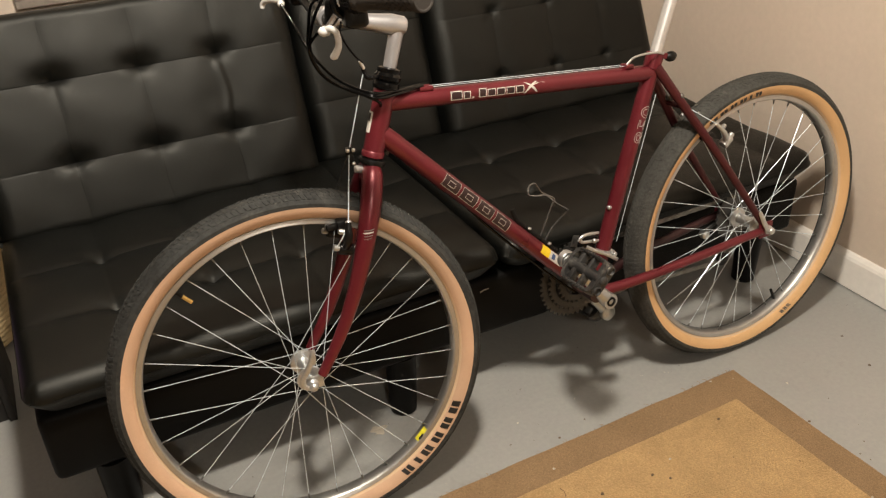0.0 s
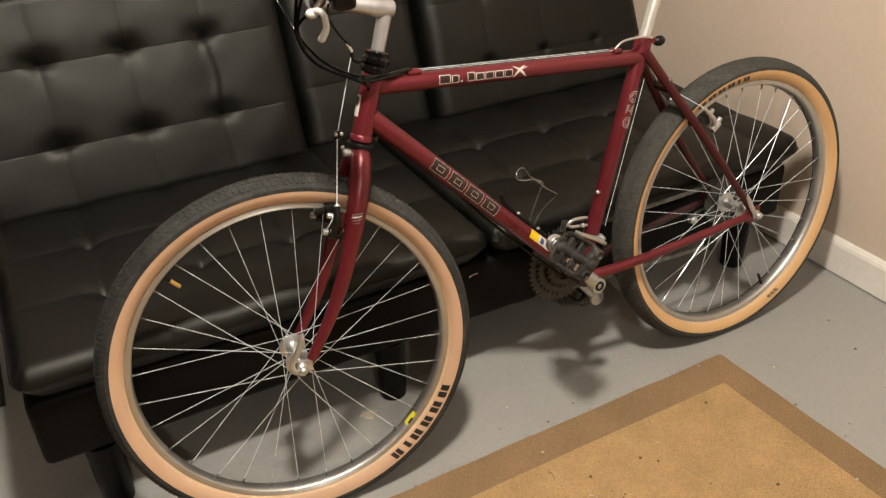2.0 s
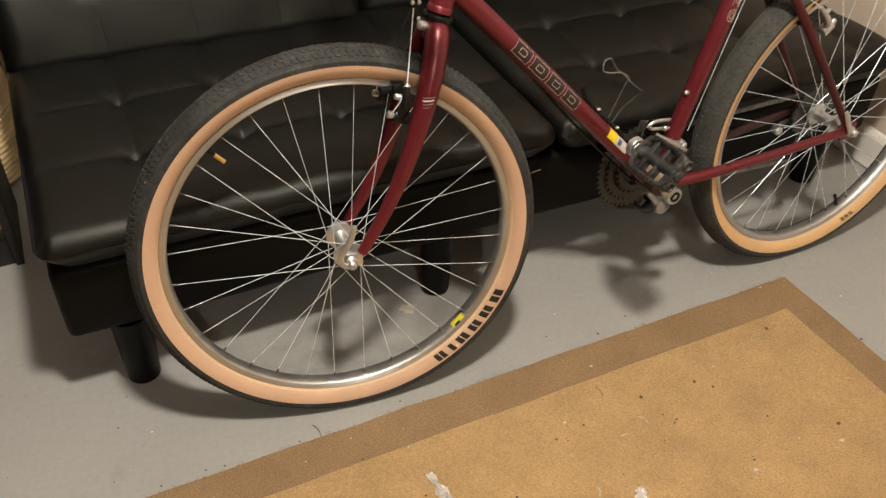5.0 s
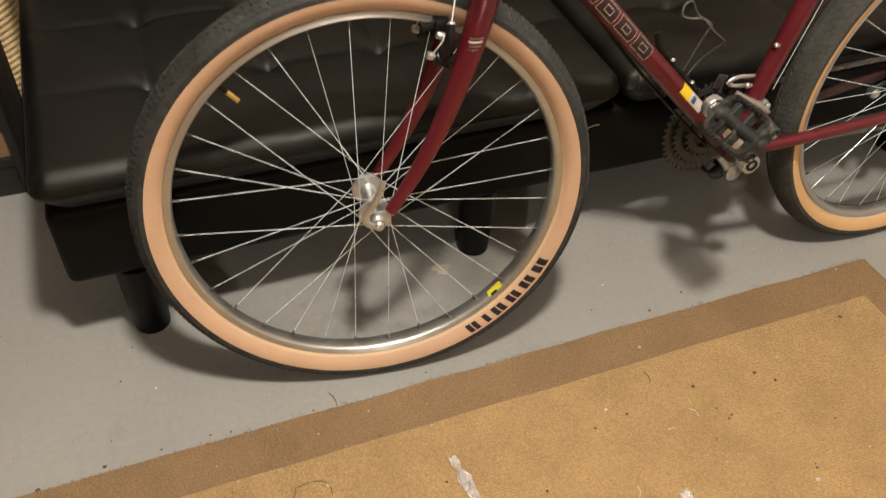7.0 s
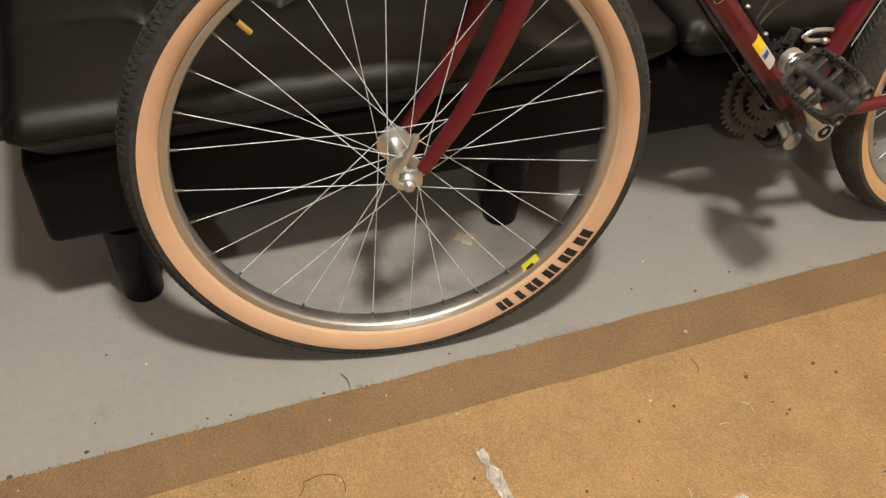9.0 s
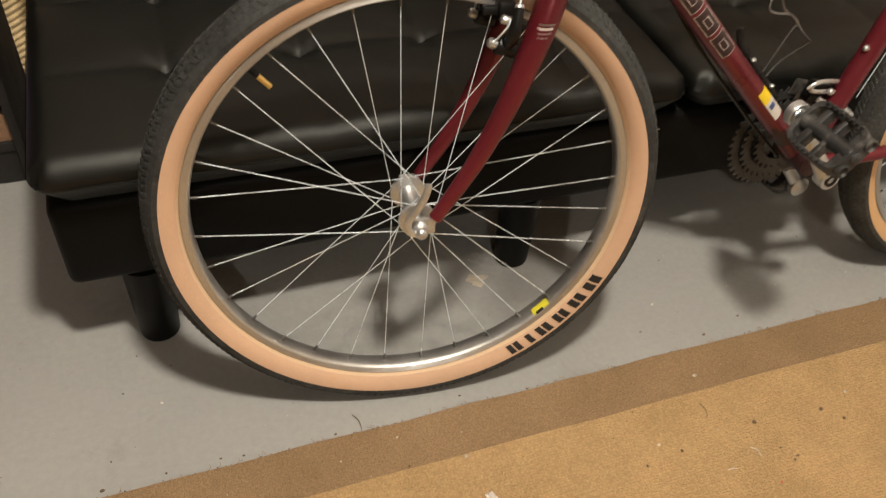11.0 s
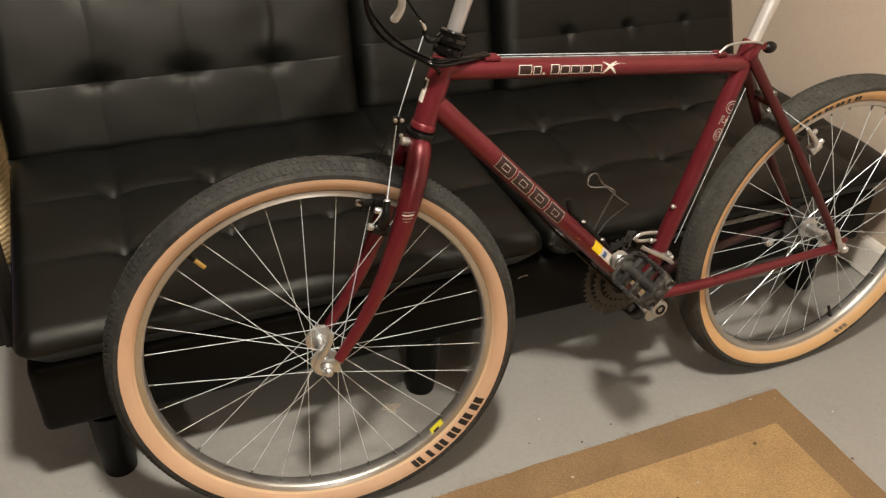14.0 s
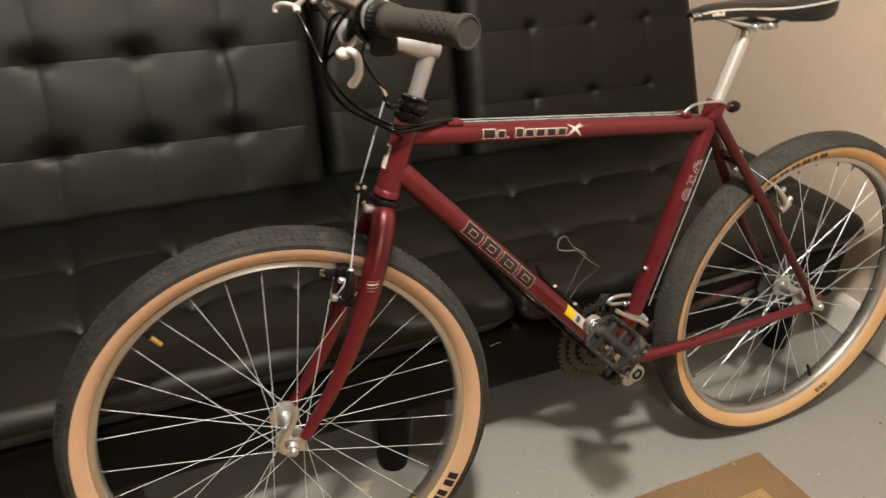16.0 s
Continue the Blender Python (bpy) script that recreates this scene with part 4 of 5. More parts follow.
    # brake lever: an alloy body ahead of the bar, an arm, a knuckle and a two-finger blade
    body = tube(fresh(), smooth_path([(0.1265, s * 0.178, 0.990), (0.1215, s * 0.135, 0.995), (0.1100, s * 0.088, 0.999), (0.1010, s * 0.062, 1.0005), (0.0975, s * 0.052, 1.000)], 4),
                [0.0090, 0.0100, 0.0108, 0.0114, 0.0118, 0.0121, 0.0122, 0.0122, 0.0121, 0.0120, 0.0120, 0.0119, 0.0117, 0.0112, 0.0102, 0.0085, 0.0050], 16)
    # the far body is black only to carry the shade it lies in
    body_ob = on_bike("brake_lever_body", body, M_SILVER if s < 0 else M_BLACK, "grey alloy brake lever body" if s < 0 else "brake lever body coloured black for its shade", steered=True)
    if s < 0:
        arm = tube(fresh(), smooth_path([(0.1225, -0.186, 0.9790), (0.1170, -0.165, 0.9657), (0.1087, -0.145, 0.9496), (0.1030, -0.138, 0.9410)], 4), 0.0043, 10, 0.65)
        part("lever_arm", arm, M_SILVER, body_ob, "flat silver lever arm")
        blade = smooth_path([(0.1010, -0.136, 0.9390), (0.1075, -0.144, 0.9415), (0.1130, -0.151, 0.9370), (0.1146, -0.152, 0.9285), (0.1143, -0.152, 0.9180), (0.1106, -0.152, 0.9105), (0.1060, -0.150, 0.9035)], 5)
        n = len(blade) - 1
        bl = tube(fresh(), blade, [float(np.interp(k / n, (0, 0.3, 0.6, 0.85, 1), (0.0060, 0.0056, 0.0054, 0.0060, 0.0064))) for k in range(n + 1)], 14, 0.8)
        ball(bl, (0.1004, -0.135, 0.9380), 0.0088, (1.1, 1.0, 0.85), 12)
        ball(bl, (0.1060, -0.150, 0.9035), 0.0063, (1, 0.8, 0.8), 12)
    else:
        blade = smooth_path([(0.0958, 0.100, 0.9768), (0.0853, 0.112, 0.9655), (0.0790, 0.120, 0.9652), (0.0691, 0.135, 0.9655), (0.0606, 0.150, 0.9607), (0.0592, 0.152, 0.9530)], 5)
        n = len(blade) - 1
        bl = tube(fresh(), blade, [float(np.interp(k / n, (0, 0.4, 0.8, 1), (0.0034, 0.0052, 0.0044, 0.0040))) for k in range(n + 1)], 12, 0.7)
        ball(bl, (0.0850, 0.110, 0.9600), 0.0062, (1, 1, 1), 12)
    part("lever", bl, M_WHITE, body_ob, "pale two-finger brake lever")
    part("adjuster", ball(fresh(), (0.0985, s * 0.065, 0.9880), 0.0076, (1, 1, 0.9), 12), M_ALU, body_ob, "bright cable adjuster")
    part("adjuster_nut", ball(fresh(), (0.1021, s * 0.066, 0.9765), 0.0046, (1, 1, 1.2), 10), M_ALU, body_ob, "bright adjuster nut")

# cable housings
HOUS = {
    "far": [(0.094, 0.110, 0.957), (0.103, 0.090, 0.927), (0.111, 0.060, 0.891), (0.124, 0.045, 0.863), (0.143, 0.030, 0.838), (0.164, -0.005, 0.823), (0.185, -0.027, 0.8165), (0.228, -0.018, 0.8095), (0.283, -0.006, 0.8055)],
    "near": [(0.098, -0.070, 0.984), (0.091, -0.050, 0.972), (0.095, -0.010, 0.933), (0.100, 0.020, 0.897), (0.109, 0.030, 0.868), (0.122, 0.030, 0.846), (0.139, 0.020, 0.830), (0.165, -0.012, 0.818), (0.185, -0.029, 0.8125), (0.228, -0.016, 0.8085), (0.283, 0.006, 0.8050)],
    "shift": [(0.118, -0.140, 0.976), (0.105, -0.080, 0.947), (0.103, -0.020, 0.923), (0.099, 0.010, 0.903), (0.102, 0.020, 0.885), (0.115, 0.030, 0.858), (0.130, 0.020, 0.837), (0.151, 0.000, 0.823), (0.174, -0.024, 0.812), (0.194, -0.024, 0.7960), (0.206, 0.020, 0.7680), (0.235, 0.022, 0.7250), (0.300, 0.018, 0.6400)],
    "rear_brake": [(0.104, -0.085, 0.990), (0.097, -0.050, 0.961), (0.097, -0.010, 0.924), (0.103, 0.020, 0.894), (0.113, 0.030, 0.864), (0.127, 0.030, 0.842), (0.142, 0.015, 0.829), (0.167, -0.018, 0.817), (0.186, -0.033, 0.8090), (0.228, -0.022, 0.8055), (0.283, -0.001, 0.8040)],
    "front_brake": [(0.112, -0.110, 0.952), (0.116, -0.090, 0.933), (0.140, -0.050, 0.903), (0.160, -0.025, 0.881), (0.176, -0.012, 0.866)],
}
for name, pts in HOUS.items():
    on_bike("cable_housing", tube(fresh(), smooth_path(pts, 10), 0.0017 if name == "front_brake" else 0.0026, 10), M_HOUSING, "glossy black cable housing", steered=False)
on_bike("cable_housing", tube(fresh(), smooth_path([(0.300, 0.010, 0.628), (0.40, 0.012, 0.505), (0.52, 0.012, 0.375), (0.60, 0.010, 0.295)], 8), 0.0026, 8), M_HOUSING, "black cable housing under the down tube")
hg = tube(fresh(), [(0.1755, -0.012, 0.867), (0.1815, -0.008, 0.853)], 0.0027, 12)
on_bike("housing_ferrule", hg, M_POST, "bright cable ferrule", steered=True)
hanger = tube(fresh(), smooth_path([(0.214, -0.004, 0.838), (0.196, -0.012, 0.837), (0.186, -0.010, 0.838), (0.182, -0.007, 0.845), (0.181, -0.007, 0.856)], 5), 0.0040, 10, 0.6)
on_bike("cable_hanger", hanger, M_BLACK, "black steel cable hanger", steered=True)

# front cantilever brake
YOKE = Vector((0.136, -0.012, 0.724))
on_bike("brake_cable", tube(fresh(), [(0.182, -0.006, 0.852), YOKE], 0.0009, 6), M_SPOKE, "bare steel brake cable", steered=True)
yk = box(fresh(), (-0.0065, -0.005, -0.007), (0.0065, 0.005, 0.006), 0.002, Matrix.Translation(YOKE))
box(yk, (-0.003, -0.004, -0.026), (0.006, 0.004, -0.006), 0.002, Matrix.Translation(YOKE))
carrier = on_bike("straddle_carrier", yk, M_BLACK, "black straddle cable carrier", steered=True)
for off in ((-0.004, -0.007, 0.002), (0.006, -0.006, 0.001), (0.004, -0.006, -0.022)):
    part("carrier_bolt", ball(fresh(), YOKE + Vector(off), 0.0036, (1, 0.7, 1), 10), M_ALU, carrier, "bright carrier bolt")
crown_bolt = lathe(fresh(), [(0.0070, 0.0), (0.0070, 0.014), (0.0058, 0.0175), (0.0030, 0.019)], on_axis(0.684) + Vector((-0.012, -0.003, 0)), (-1, -0.25, 0.3), 16)
on_bike("crown_bolt", crown_bolt, M_POST, "bright fork crown bolt", steered=True)


def cantilever(name, post, up, out, tip, pad, steered, mat, cable_to, slim=1.0):
    """A brake arm from its post on the blade to the tip that the straddle cable holds."""
    bm = tube(fresh(), smooth_path([post, post.lerp(tip, 0.5) + out * 0.010, tip], 5), [slim * r for r in (0.0075, 0.0078, 0.008, 0.008, 0.0078, 0.0075, 0.007, 0.0066, 0.006, 0.0055, 0.005)], 12)
    lathe(bm, [(0.0095, -0.012), (0.0105, -0.010), (0.0105, 0.010), (0.0090, 0.012)], post, up, 18)
    arm = on_bike(name, bm, mat, {M_BLACK: "black cantilever brake arm", M_ALU: "silver cantilever brake arm"}.get(mat, "cantilever brake arm coloured dark for its shade"), steered)
    part("brake_pad", box(fresh(), Vector(pad) - Vector((0.019, 0.005, 0.0055)), Vector(pad) + Vector((0.019, 0.005, 0.0055)), 0.003), M_BLACK, arm, "black rubber brake pad")
    bolt = lathe(fresh(), [(0.0058, 0.0), (0.0058, 0.008), (0.0040, 0.010)], post + up * 0.012, up, 12)
    part("bolt", bolt, M_ALU, arm, "bright brake bolt")
    bolt = lathe(fresh(), [(0.0050, 0.0), (0.0050, 0.008), (0.0036, 0.010)], post.lerp(tip, 0.62) + up * 0.006, up, 12)
    part("bolt", bolt, M_ALU, arm, "bright brake bolt")
    if mat is M_BLACK:
        part("pad_clamp", box(fresh(), Vector(pad) + Vector((-0.002, -0.012, -0.010)), Vector(pad) + Vector((0.018, 0.012, 0.012)), 0.004), M_BLACK, arm, "black brake pad clamp")
        part("cable_anchor", ball(fresh(), tip, 0.0046, (1.2, 1, 0.8), 10), M_ALU, arm, "bright cable anchor")
    far = post.y > 0 and mat is M_BLACK
    part("straddle_cable", tube(fresh(), [tip, cable_to], 0.0011 if steered else 0.0007, 6), M_STEEL if far else M_SPOKE, arm, "dull straddle cable" if far else "bare straddle cable")
    if mat is M_BLACK:
        low = post + Vector((-0.016, 0, 0.004))
        part("cable_tail", tube(fresh(), smooth_path([tip, tip.lerp(low, 0.5) + out * 0.006, low], 4), 0.0012, 6), M_SPOKE, arm, "bright cable end")
    return arm


for s in (-1, 1):
    cantilever("brake_arm", Vector((0.098, s * 0.045, 0.566)), Vector((-0.94, 0, 0.33)), Vector((0, s, 0)), Vector((0.107, s * 0.058, 0.617)), (0.094, s * 0.0215, 0.601), True, M_BLACK, YOKE)
RY = Vector((0.838, 0, 0.672))
# rear pair: near arm silver, far arm darkened to put its shade into the colour
for s in (-1, 1):
    cantilever("brake_arm", Vector((0.950, s * 0.050, 0.566)), Vector((0.80, 0, 0.60)), Vector((0, s, 0)), Vector((0.906, s * 0.064, 0.616)), (0.925, s * 0.0215, 0.574), False, M_ALU if s < 0 else M_STEEL, RY, 0.72)
ry = box(fresh(), RY - Vector((0.007, 0.008, 0.006)), RY + Vector((0.007, 0.008, 0.006)), 0.003)
ball(ry, RY + Vector((0.002, -0.030, 0.008)), 0.0065, (1, 1, 1), 10)
on_bike("straddle_carrier", ry, M_STEEL, "dark straddle cable carrier")
on_bike("brake_cable", tube(fresh(), [(0.792, 0, 0.742), RY], 0.0010, 6), M_SPOKE, "bare steel brake cable")

# cranks, pedals, chainrings and chain
FWD = Vector((-0.104, 0, 0.127)).normalized()


def crank(sign, side_y):
    tipp = BB + FWD * (0.165 if sign > 0 else -0.173)
    a, b = Vector((BB.x, side_y, BB.z)), Vector((tipp.x, side_y * 1.12, tipp.z))
    bm = tube(fresh(), [a - (b - a).normalized() * 0.012, a, a.lerp(b, 0.25), a.lerp(b, 0.8), b, b + (b - a).normalized() * 0.010], [0.012, 0.0165, 0.0125, 0.0105, 0.0125, 0.008], 18, 0.72)
    lathe(bm, [(0.0165, -0.010), (0.0170, 0.0), (0.0165, 0.010)], a, (0, 1, 0), 24)
    arm = on_bike("crank_arm", bm, M_ALU, "scuffed aluminium crank arm")
    o = -1 if side_y < 0 else 1
    part("crank_bolt", lathe(fresh(), [(0.0105, 0.009), (0.0105, 0.0120), (0.0060, 0.0122), (0.0060, 0.006)], a, (0, o, 0), 20), M_BLACK, arm, "black crank bolt ring")
    # pedal: a one-piece body, a barrel inside a thick toothed frame with ribs between
    p = b + Vector((0, o * 0.062, 0))
    pb = lathe(fresh(), [(0.0110, -0.050), (0.0135, -0.046), (0.0115, -0.030), (0.0105, 0.030), (0.0140, 0.044), (0.0090, 0.050)], p, (0, 1, 0), 20)
    pedal = on_bike("pedal", pb, M_PEDAL, "dusty black resin pedal")
    tilt = Matrix.Translation(p) @ Matrix.Rotation(radians(-46), 4, "Y")
    loop = []
    for k in range(40):
        a = 2 * math.pi * (k + 0.5) / 40
        cx, sy = math.cos(a), math.sin(a)
        loop.append((0.0365 * math.copysign(abs(cx) ** 0.45, cx), 0.050 * math.copysign(abs(sy) ** 0.45, sy)))
    bm = fresh()
    rings = [[bm.verts.new(tilt @ Vector((x * f, y * g, z))) for x, y in loop] for f, g, z in
             ((0.97, 0.98, -0.0130), (1.0, 1.0, -0.0105), (1.0, 1.0, 0.0105), (0.97, 0.98, 0.0130), (0.80, 0.86, 0.0115), (0.76, 0.84, 0.0), (0.80, 0.86, -0.0115))]
    ring_faces(bm, rings, loop=True)
    cage = part("cage", bm, M_PEDAL, pedal, "dusty black toothed cage")
    for e in (-1, 1):
        for i in range(8):
            for zz in (-1, 1):
                tooth = lathe(fresh(), [(0.0036, 0.0), (0.0015, 0.0042)], tilt @ Vector((e * 0.0325, -0.0315 + 0.009 * i, zz * 0.0122)), tilt.to_3x3() @ Vector((0, 0, zz)), 6)
                part("tooth", tooth, M_PEDAL, cage)
    for e, thick in ((-0.037, 0.0075), (-0.004, 0.0045), (0.026, 0.0060)):
        part("cage_strut", box(fresh(), (-0.030, e - thick, -0.0085), (0.030, e + thick, 0.0085), 0.003, tilt), M_PEDAL, pedal)
    for e in (-1, 1):
        part("end_boss", lathe(fresh(), [(0.0098, -0.004), (0.0098, 0.005), (0.0075, 0.0065), (0.0060, 0.0030), (0.002, 0.0030)], tilt @ Vector((e * 0.0225, o * 0.047, 0)), (0, o, 0), 16), M_PEDAL, pedal)
    part("dust_cap", lathe(fresh(), [(0.0165, -0.005), (0.0180, -0.003), (0.0180, 0.008), (0.014, 0.011)], b + Vector((0, -o * 0.001, 0)), (0, -o, 0), 24), M_ALU, pedal, "dull metal end cap")
    part("end_cap", lathe(fresh(), [(0.0095, 0), (0.0095, 0.006), (0.0070, 0.009), (0.003, 0.010)], p + Vector((0, o * 0.045, 0)), (0, o, 0), 20), M_PEDAL, pedal)
    return arm


crank(1, -0.066)
crank(-1, 0.070)


def chainring(teeth, r, y):
    bm = fresh()
    n = teeth * 4
    outer, inner = [], []
    for side in (-0.0012, 0.0012):
        outer.append([bm.verts.new((BB.x + (r + (0.0030 if i % 4 in (0, 1) else -0.0035)) * math.cos(2 * math.pi * i / n), y + side, BB.z + (r + (0.0030 if i % 4 in (0, 1) else -0.0035)) * math.sin(2 * math.pi * i / n))) for i in range(n)])
        inner.append([bm.verts.new((BB.x + (r - 0.016) * math.cos(2 * math.pi * i / n), y + side, BB.z + (r - 0.016) * math.sin(2 * math.pi * i / n))) for i in range(n)])
    ring_faces(bm, [outer[0], outer[1], inner[1], inner[0]], loop=True)
    return on_bike("chainring", bm, M_RING, "greasy dark toothed chainring", smooth=False)


ring_big = chainring(42, 0.086, 0.0525)
chainring(34, 0.069, 0.0460)
chainring(24, 0.049, 0.0395)
for i in range(5):
    a = radians(72 * i + 20)
    sp = tube(fresh(), [(BB.x, 0.0505, BB.z), (BB.x + 0.062 * math.cos(a), 0.0505, BB.z + 0.062 * math.sin(a))], [0.013, 0.008], 10, 0.4)
    on_bike("spider_arm", sp, M_RING, parent=ring_big)
# cassette
for i, r in enumerate((0.056, 0.051, 0.046, 0.041, 0.036, 0.031, 0.026)):
    bm, n, y = fresh(), int(r * 400) * 4, 0.030 + 0.0046 * i
    rings = [[bm.verts.new((rr * math.cos(2 * math.pi * k / n), y + sd_, rr * math.sin(2 * math.pi * k / n))) for k in range(n) for rr in (rr_ + (0.0022 if k % 4 in (0, 1) and rr_ > 0.015 else -0.0022),)] for rr_, sd_ in ((r, -0.0010), (r, 0.0010), (0.013, 0.0010), (0.013, -0.0010))]
    ring_faces(bm, rings, loop=True)
    part("sprocket", bm, M_RING, rear, smooth=False)


def chain_run(a, b, y0, y1):
    """Side plates and rollers from a to b."""
    a, b = Vector((a[0], y0, a[1])), Vector((b[0], y1, b[1]))
    d, n = (b - a).normalized(), int((b - a).length / 0.0127)
    side = d.cross(Vector((0, 1, 0))).normalized()
    bm = fresh()
    for i in range(n):
        p, q = a + d * 0.0127 * i, a + d * 0.0127 * (i + 1)
        w = 0.0032 if i % 2 else 0.0022
        for s in (-w, w):
            tube(bm, [p + Vector((0, s, 0)), q + Vector((0, s, 0))], 0.0040, 6, 0.2)
    return on_bike("chain", bm, M_STEEL, "greasy steel chain", smooth=False)


chain_run((BB.x + 0.010, BB.z + 0.068), (BASE - 0.004, R_OUT + 0.040), 0.051, 0.046)
chain_run((BB.x + 0.020, BB.z - 0.066), (BASE - 0.010, R_OUT - 0.120), 0.051, 0.046)
# rear derailleur
rd = box(fresh(), (-0.016, -0.009, -0.050), (0.016, 0.009, 0.0), 0.005, Matrix.Translation((BASE + 0.012, 0.075, R_OUT - 0.012)) @ Matrix.Rotation(radians(-14), 4, "Y"))
der = on_bike("rear_derailleur", rd, M_STEEL, "dark steel rear derailleur")
part("cage_plate", box(fresh(), (-0.008, -0.008, -0.075), (0.008, -0.005, 0.0), 0.002, Matrix.Translation((BASE + 0.008, 0.058, R_OUT - 0.050)) @ Matrix.Rotation(radians(16), 4, "Y")), M_STEEL, der)
for z in (-0.055, -0.118):
    part("jockey_wheel", lathe(fresh(), [(0.005, -0.004), (0.017, -0.003), (0.017, 0.003), (0.005, 0.004)], (BASE + 0.006 - (0.016 if z < -0.1 else 0), 0.050, R_OUT + z), (0, 1, 0), 22), M_BLACK, der, "black jockey wheel")
part("pivot_cap", lathe(fresh(), [(0.0085, -0.004), (0.0105, 0.0), (0.0105, 0.012), (0.006, 0.016)], (1.006, 0.058, 0.297), (0, -1, 0), 18), M_ALU, der, "bright pivot cap")
part("pivot_arm", tube(fresh(), [(1.006, 0.060, 0.297), (1.050, 0.066, 0.312), (BASE + 0.008, 0.070, R_OUT - 0.012)], 0.0065, 10), M_STEEL, der)
# front derailleur
AT_ST = Matrix.Translation(ST0) @ Matrix.Rotation(radians(17.5), 4, "Y")
fd = lathe(fresh(), [(0.0158, -0.005), (0.0180, -0.004), (0.0180, 0.004), (0.0158, 0.005)], ST0 + sd * 0.088, sd, 24)
fdo = on_bike("front_derailleur", fd, M_ALU, "bright front derailleur clamped to the seat tube")
part("clamp_ear", box(fresh(), (0.014, -0.014, 0.080), (0.026, 0.006, 0.094), 0.003, AT_ST), M_ALU, fdo)
part("clamp_bolt", lathe(fresh(), [(0.0055, 0.0), (0.0055, 0.006), (0.0035, 0.008)], AT_ST @ Vector((0.021, -0.014, 0.087)), (0, -1, 0), 12), M_ALU, fdo)
for pts in ([(0.606, -0.002, 0.420), (0.612, -0.003, 0.4245), (0.622, -0.003, 0.4265), (0.640, -0.002, 0.4245), (0.656, 0.0, 0.4205)], [(0.607, 0.002, 0.417), (0.616, 0.002, 0.410), (0.628, 0.001, 0.4075), (0.642, 0.0, 0.4060), (0.656, 0.0, 0.4030)]):
    part("link_arm", tube(fresh(), smooth_path(pts, 4), 0.0036, 10, 0.75), M_ALU, fdo, "bright link arm")
part("clamp_arm", tube(fresh(), smooth_path([(0.616, -0.012, 0.404), (0.630, -0.019, 0.3955), (0.646, -0.0225, 0.3865), (0.664, -0.0235, 0.376), (0.682, -0.0215, 0.3625), (0.690, -0.019, 0.356)], 4), 0.0042, 10, 0.6), M_ALU, fdo, "bright clamp band")
part("link_pin", ball(fresh(), AT_ST @ Vector((-0.034, -0.008, 0.112)), 0.0055, (1, 1, 1), 10), M_ALU, fdo)
part("spring_box", box(fresh(), (-0.050, 0.006, 0.082), (-0.012, 0.026, 0.118), 0.006, AT_ST), M_BLACK, fdo, "black spring housing")
part("cage", box(fresh(), (-0.040, 0.036, 0.075), (0.026, 0.038, 0.102), 0.001, AT_ST), M_STEEL, fdo)
part("cage", box(fresh(), (-0.044, 0.048, 0.078), (0.030, 0.050, 0.104), 0.001, AT_ST), M_STEEL, fdo)

# wire bottle cage on the down tube
nrm = Vector((BB.z - DT0.z, 0, -(BB.x - DT0.x))).normalized() * -1
DD = (BB - DT0).normalized()


def on_down(s, lift, y=0.0):
    """A point s metres down the down tube, lift metres above its centre line."""
    p = DT0 + DD * s
    return Vector((p.x + nrm.x * lift, y, p.z + nrm.z * lift))


cage = on_bike("bottle_cage", tube(fresh(), smooth_path([on_down(0.335, 0.034), on_down(0.345, 0.028), on_down(0.375, 0.021), on_down(0.49, 0.020)], 5), 0.0055, 12, 0.5), M_BLACK, "black wire bottle cage")
wires = ([(0.520, 0.012, 0.447), (0.548, 0.012, 0.505), (0.556, 0.012, 0.520), (0.528, 0.012, 0.540), (0.508, 0.006, 0.566), (0.490, 0.000, 0.566), (0.486, -0.004, 0.552), (0.500, -0.006, 0.546), (0.526, -0.004, 0.540), (0.553, 0.0, 0.515), (0.590, 0.012, 0.487)],
         [(0.590, 0.012, 0.487), (0.560, 0.024, 0.455), (0.540, 0.026, 0.428)])
for pts in wires:
    part("wire", tube(fresh(), smooth_path(pts, 4), 0.0017, 8), M_WIRE, cage, "thin black wire")
for s, mat in ((0.395, M_ALU), (0.46, M_ALU)):
    part("screw", ball(fresh(), on_down(s, 0.024, -0.003), 0.0042, (1, 1, 0.7), 8), mat, cage, "bright screw")
on_bike("boss_screw", ball(tube(fresh(), [(0.690, -0.006, 0.470), (0.680, -0.006, 0.473)], 0.003, 8), Vector((0.6785, -0.006, 0.4735)), 0.0048, (1, 1, 1), 10), M_ALU, "bright boss screw")


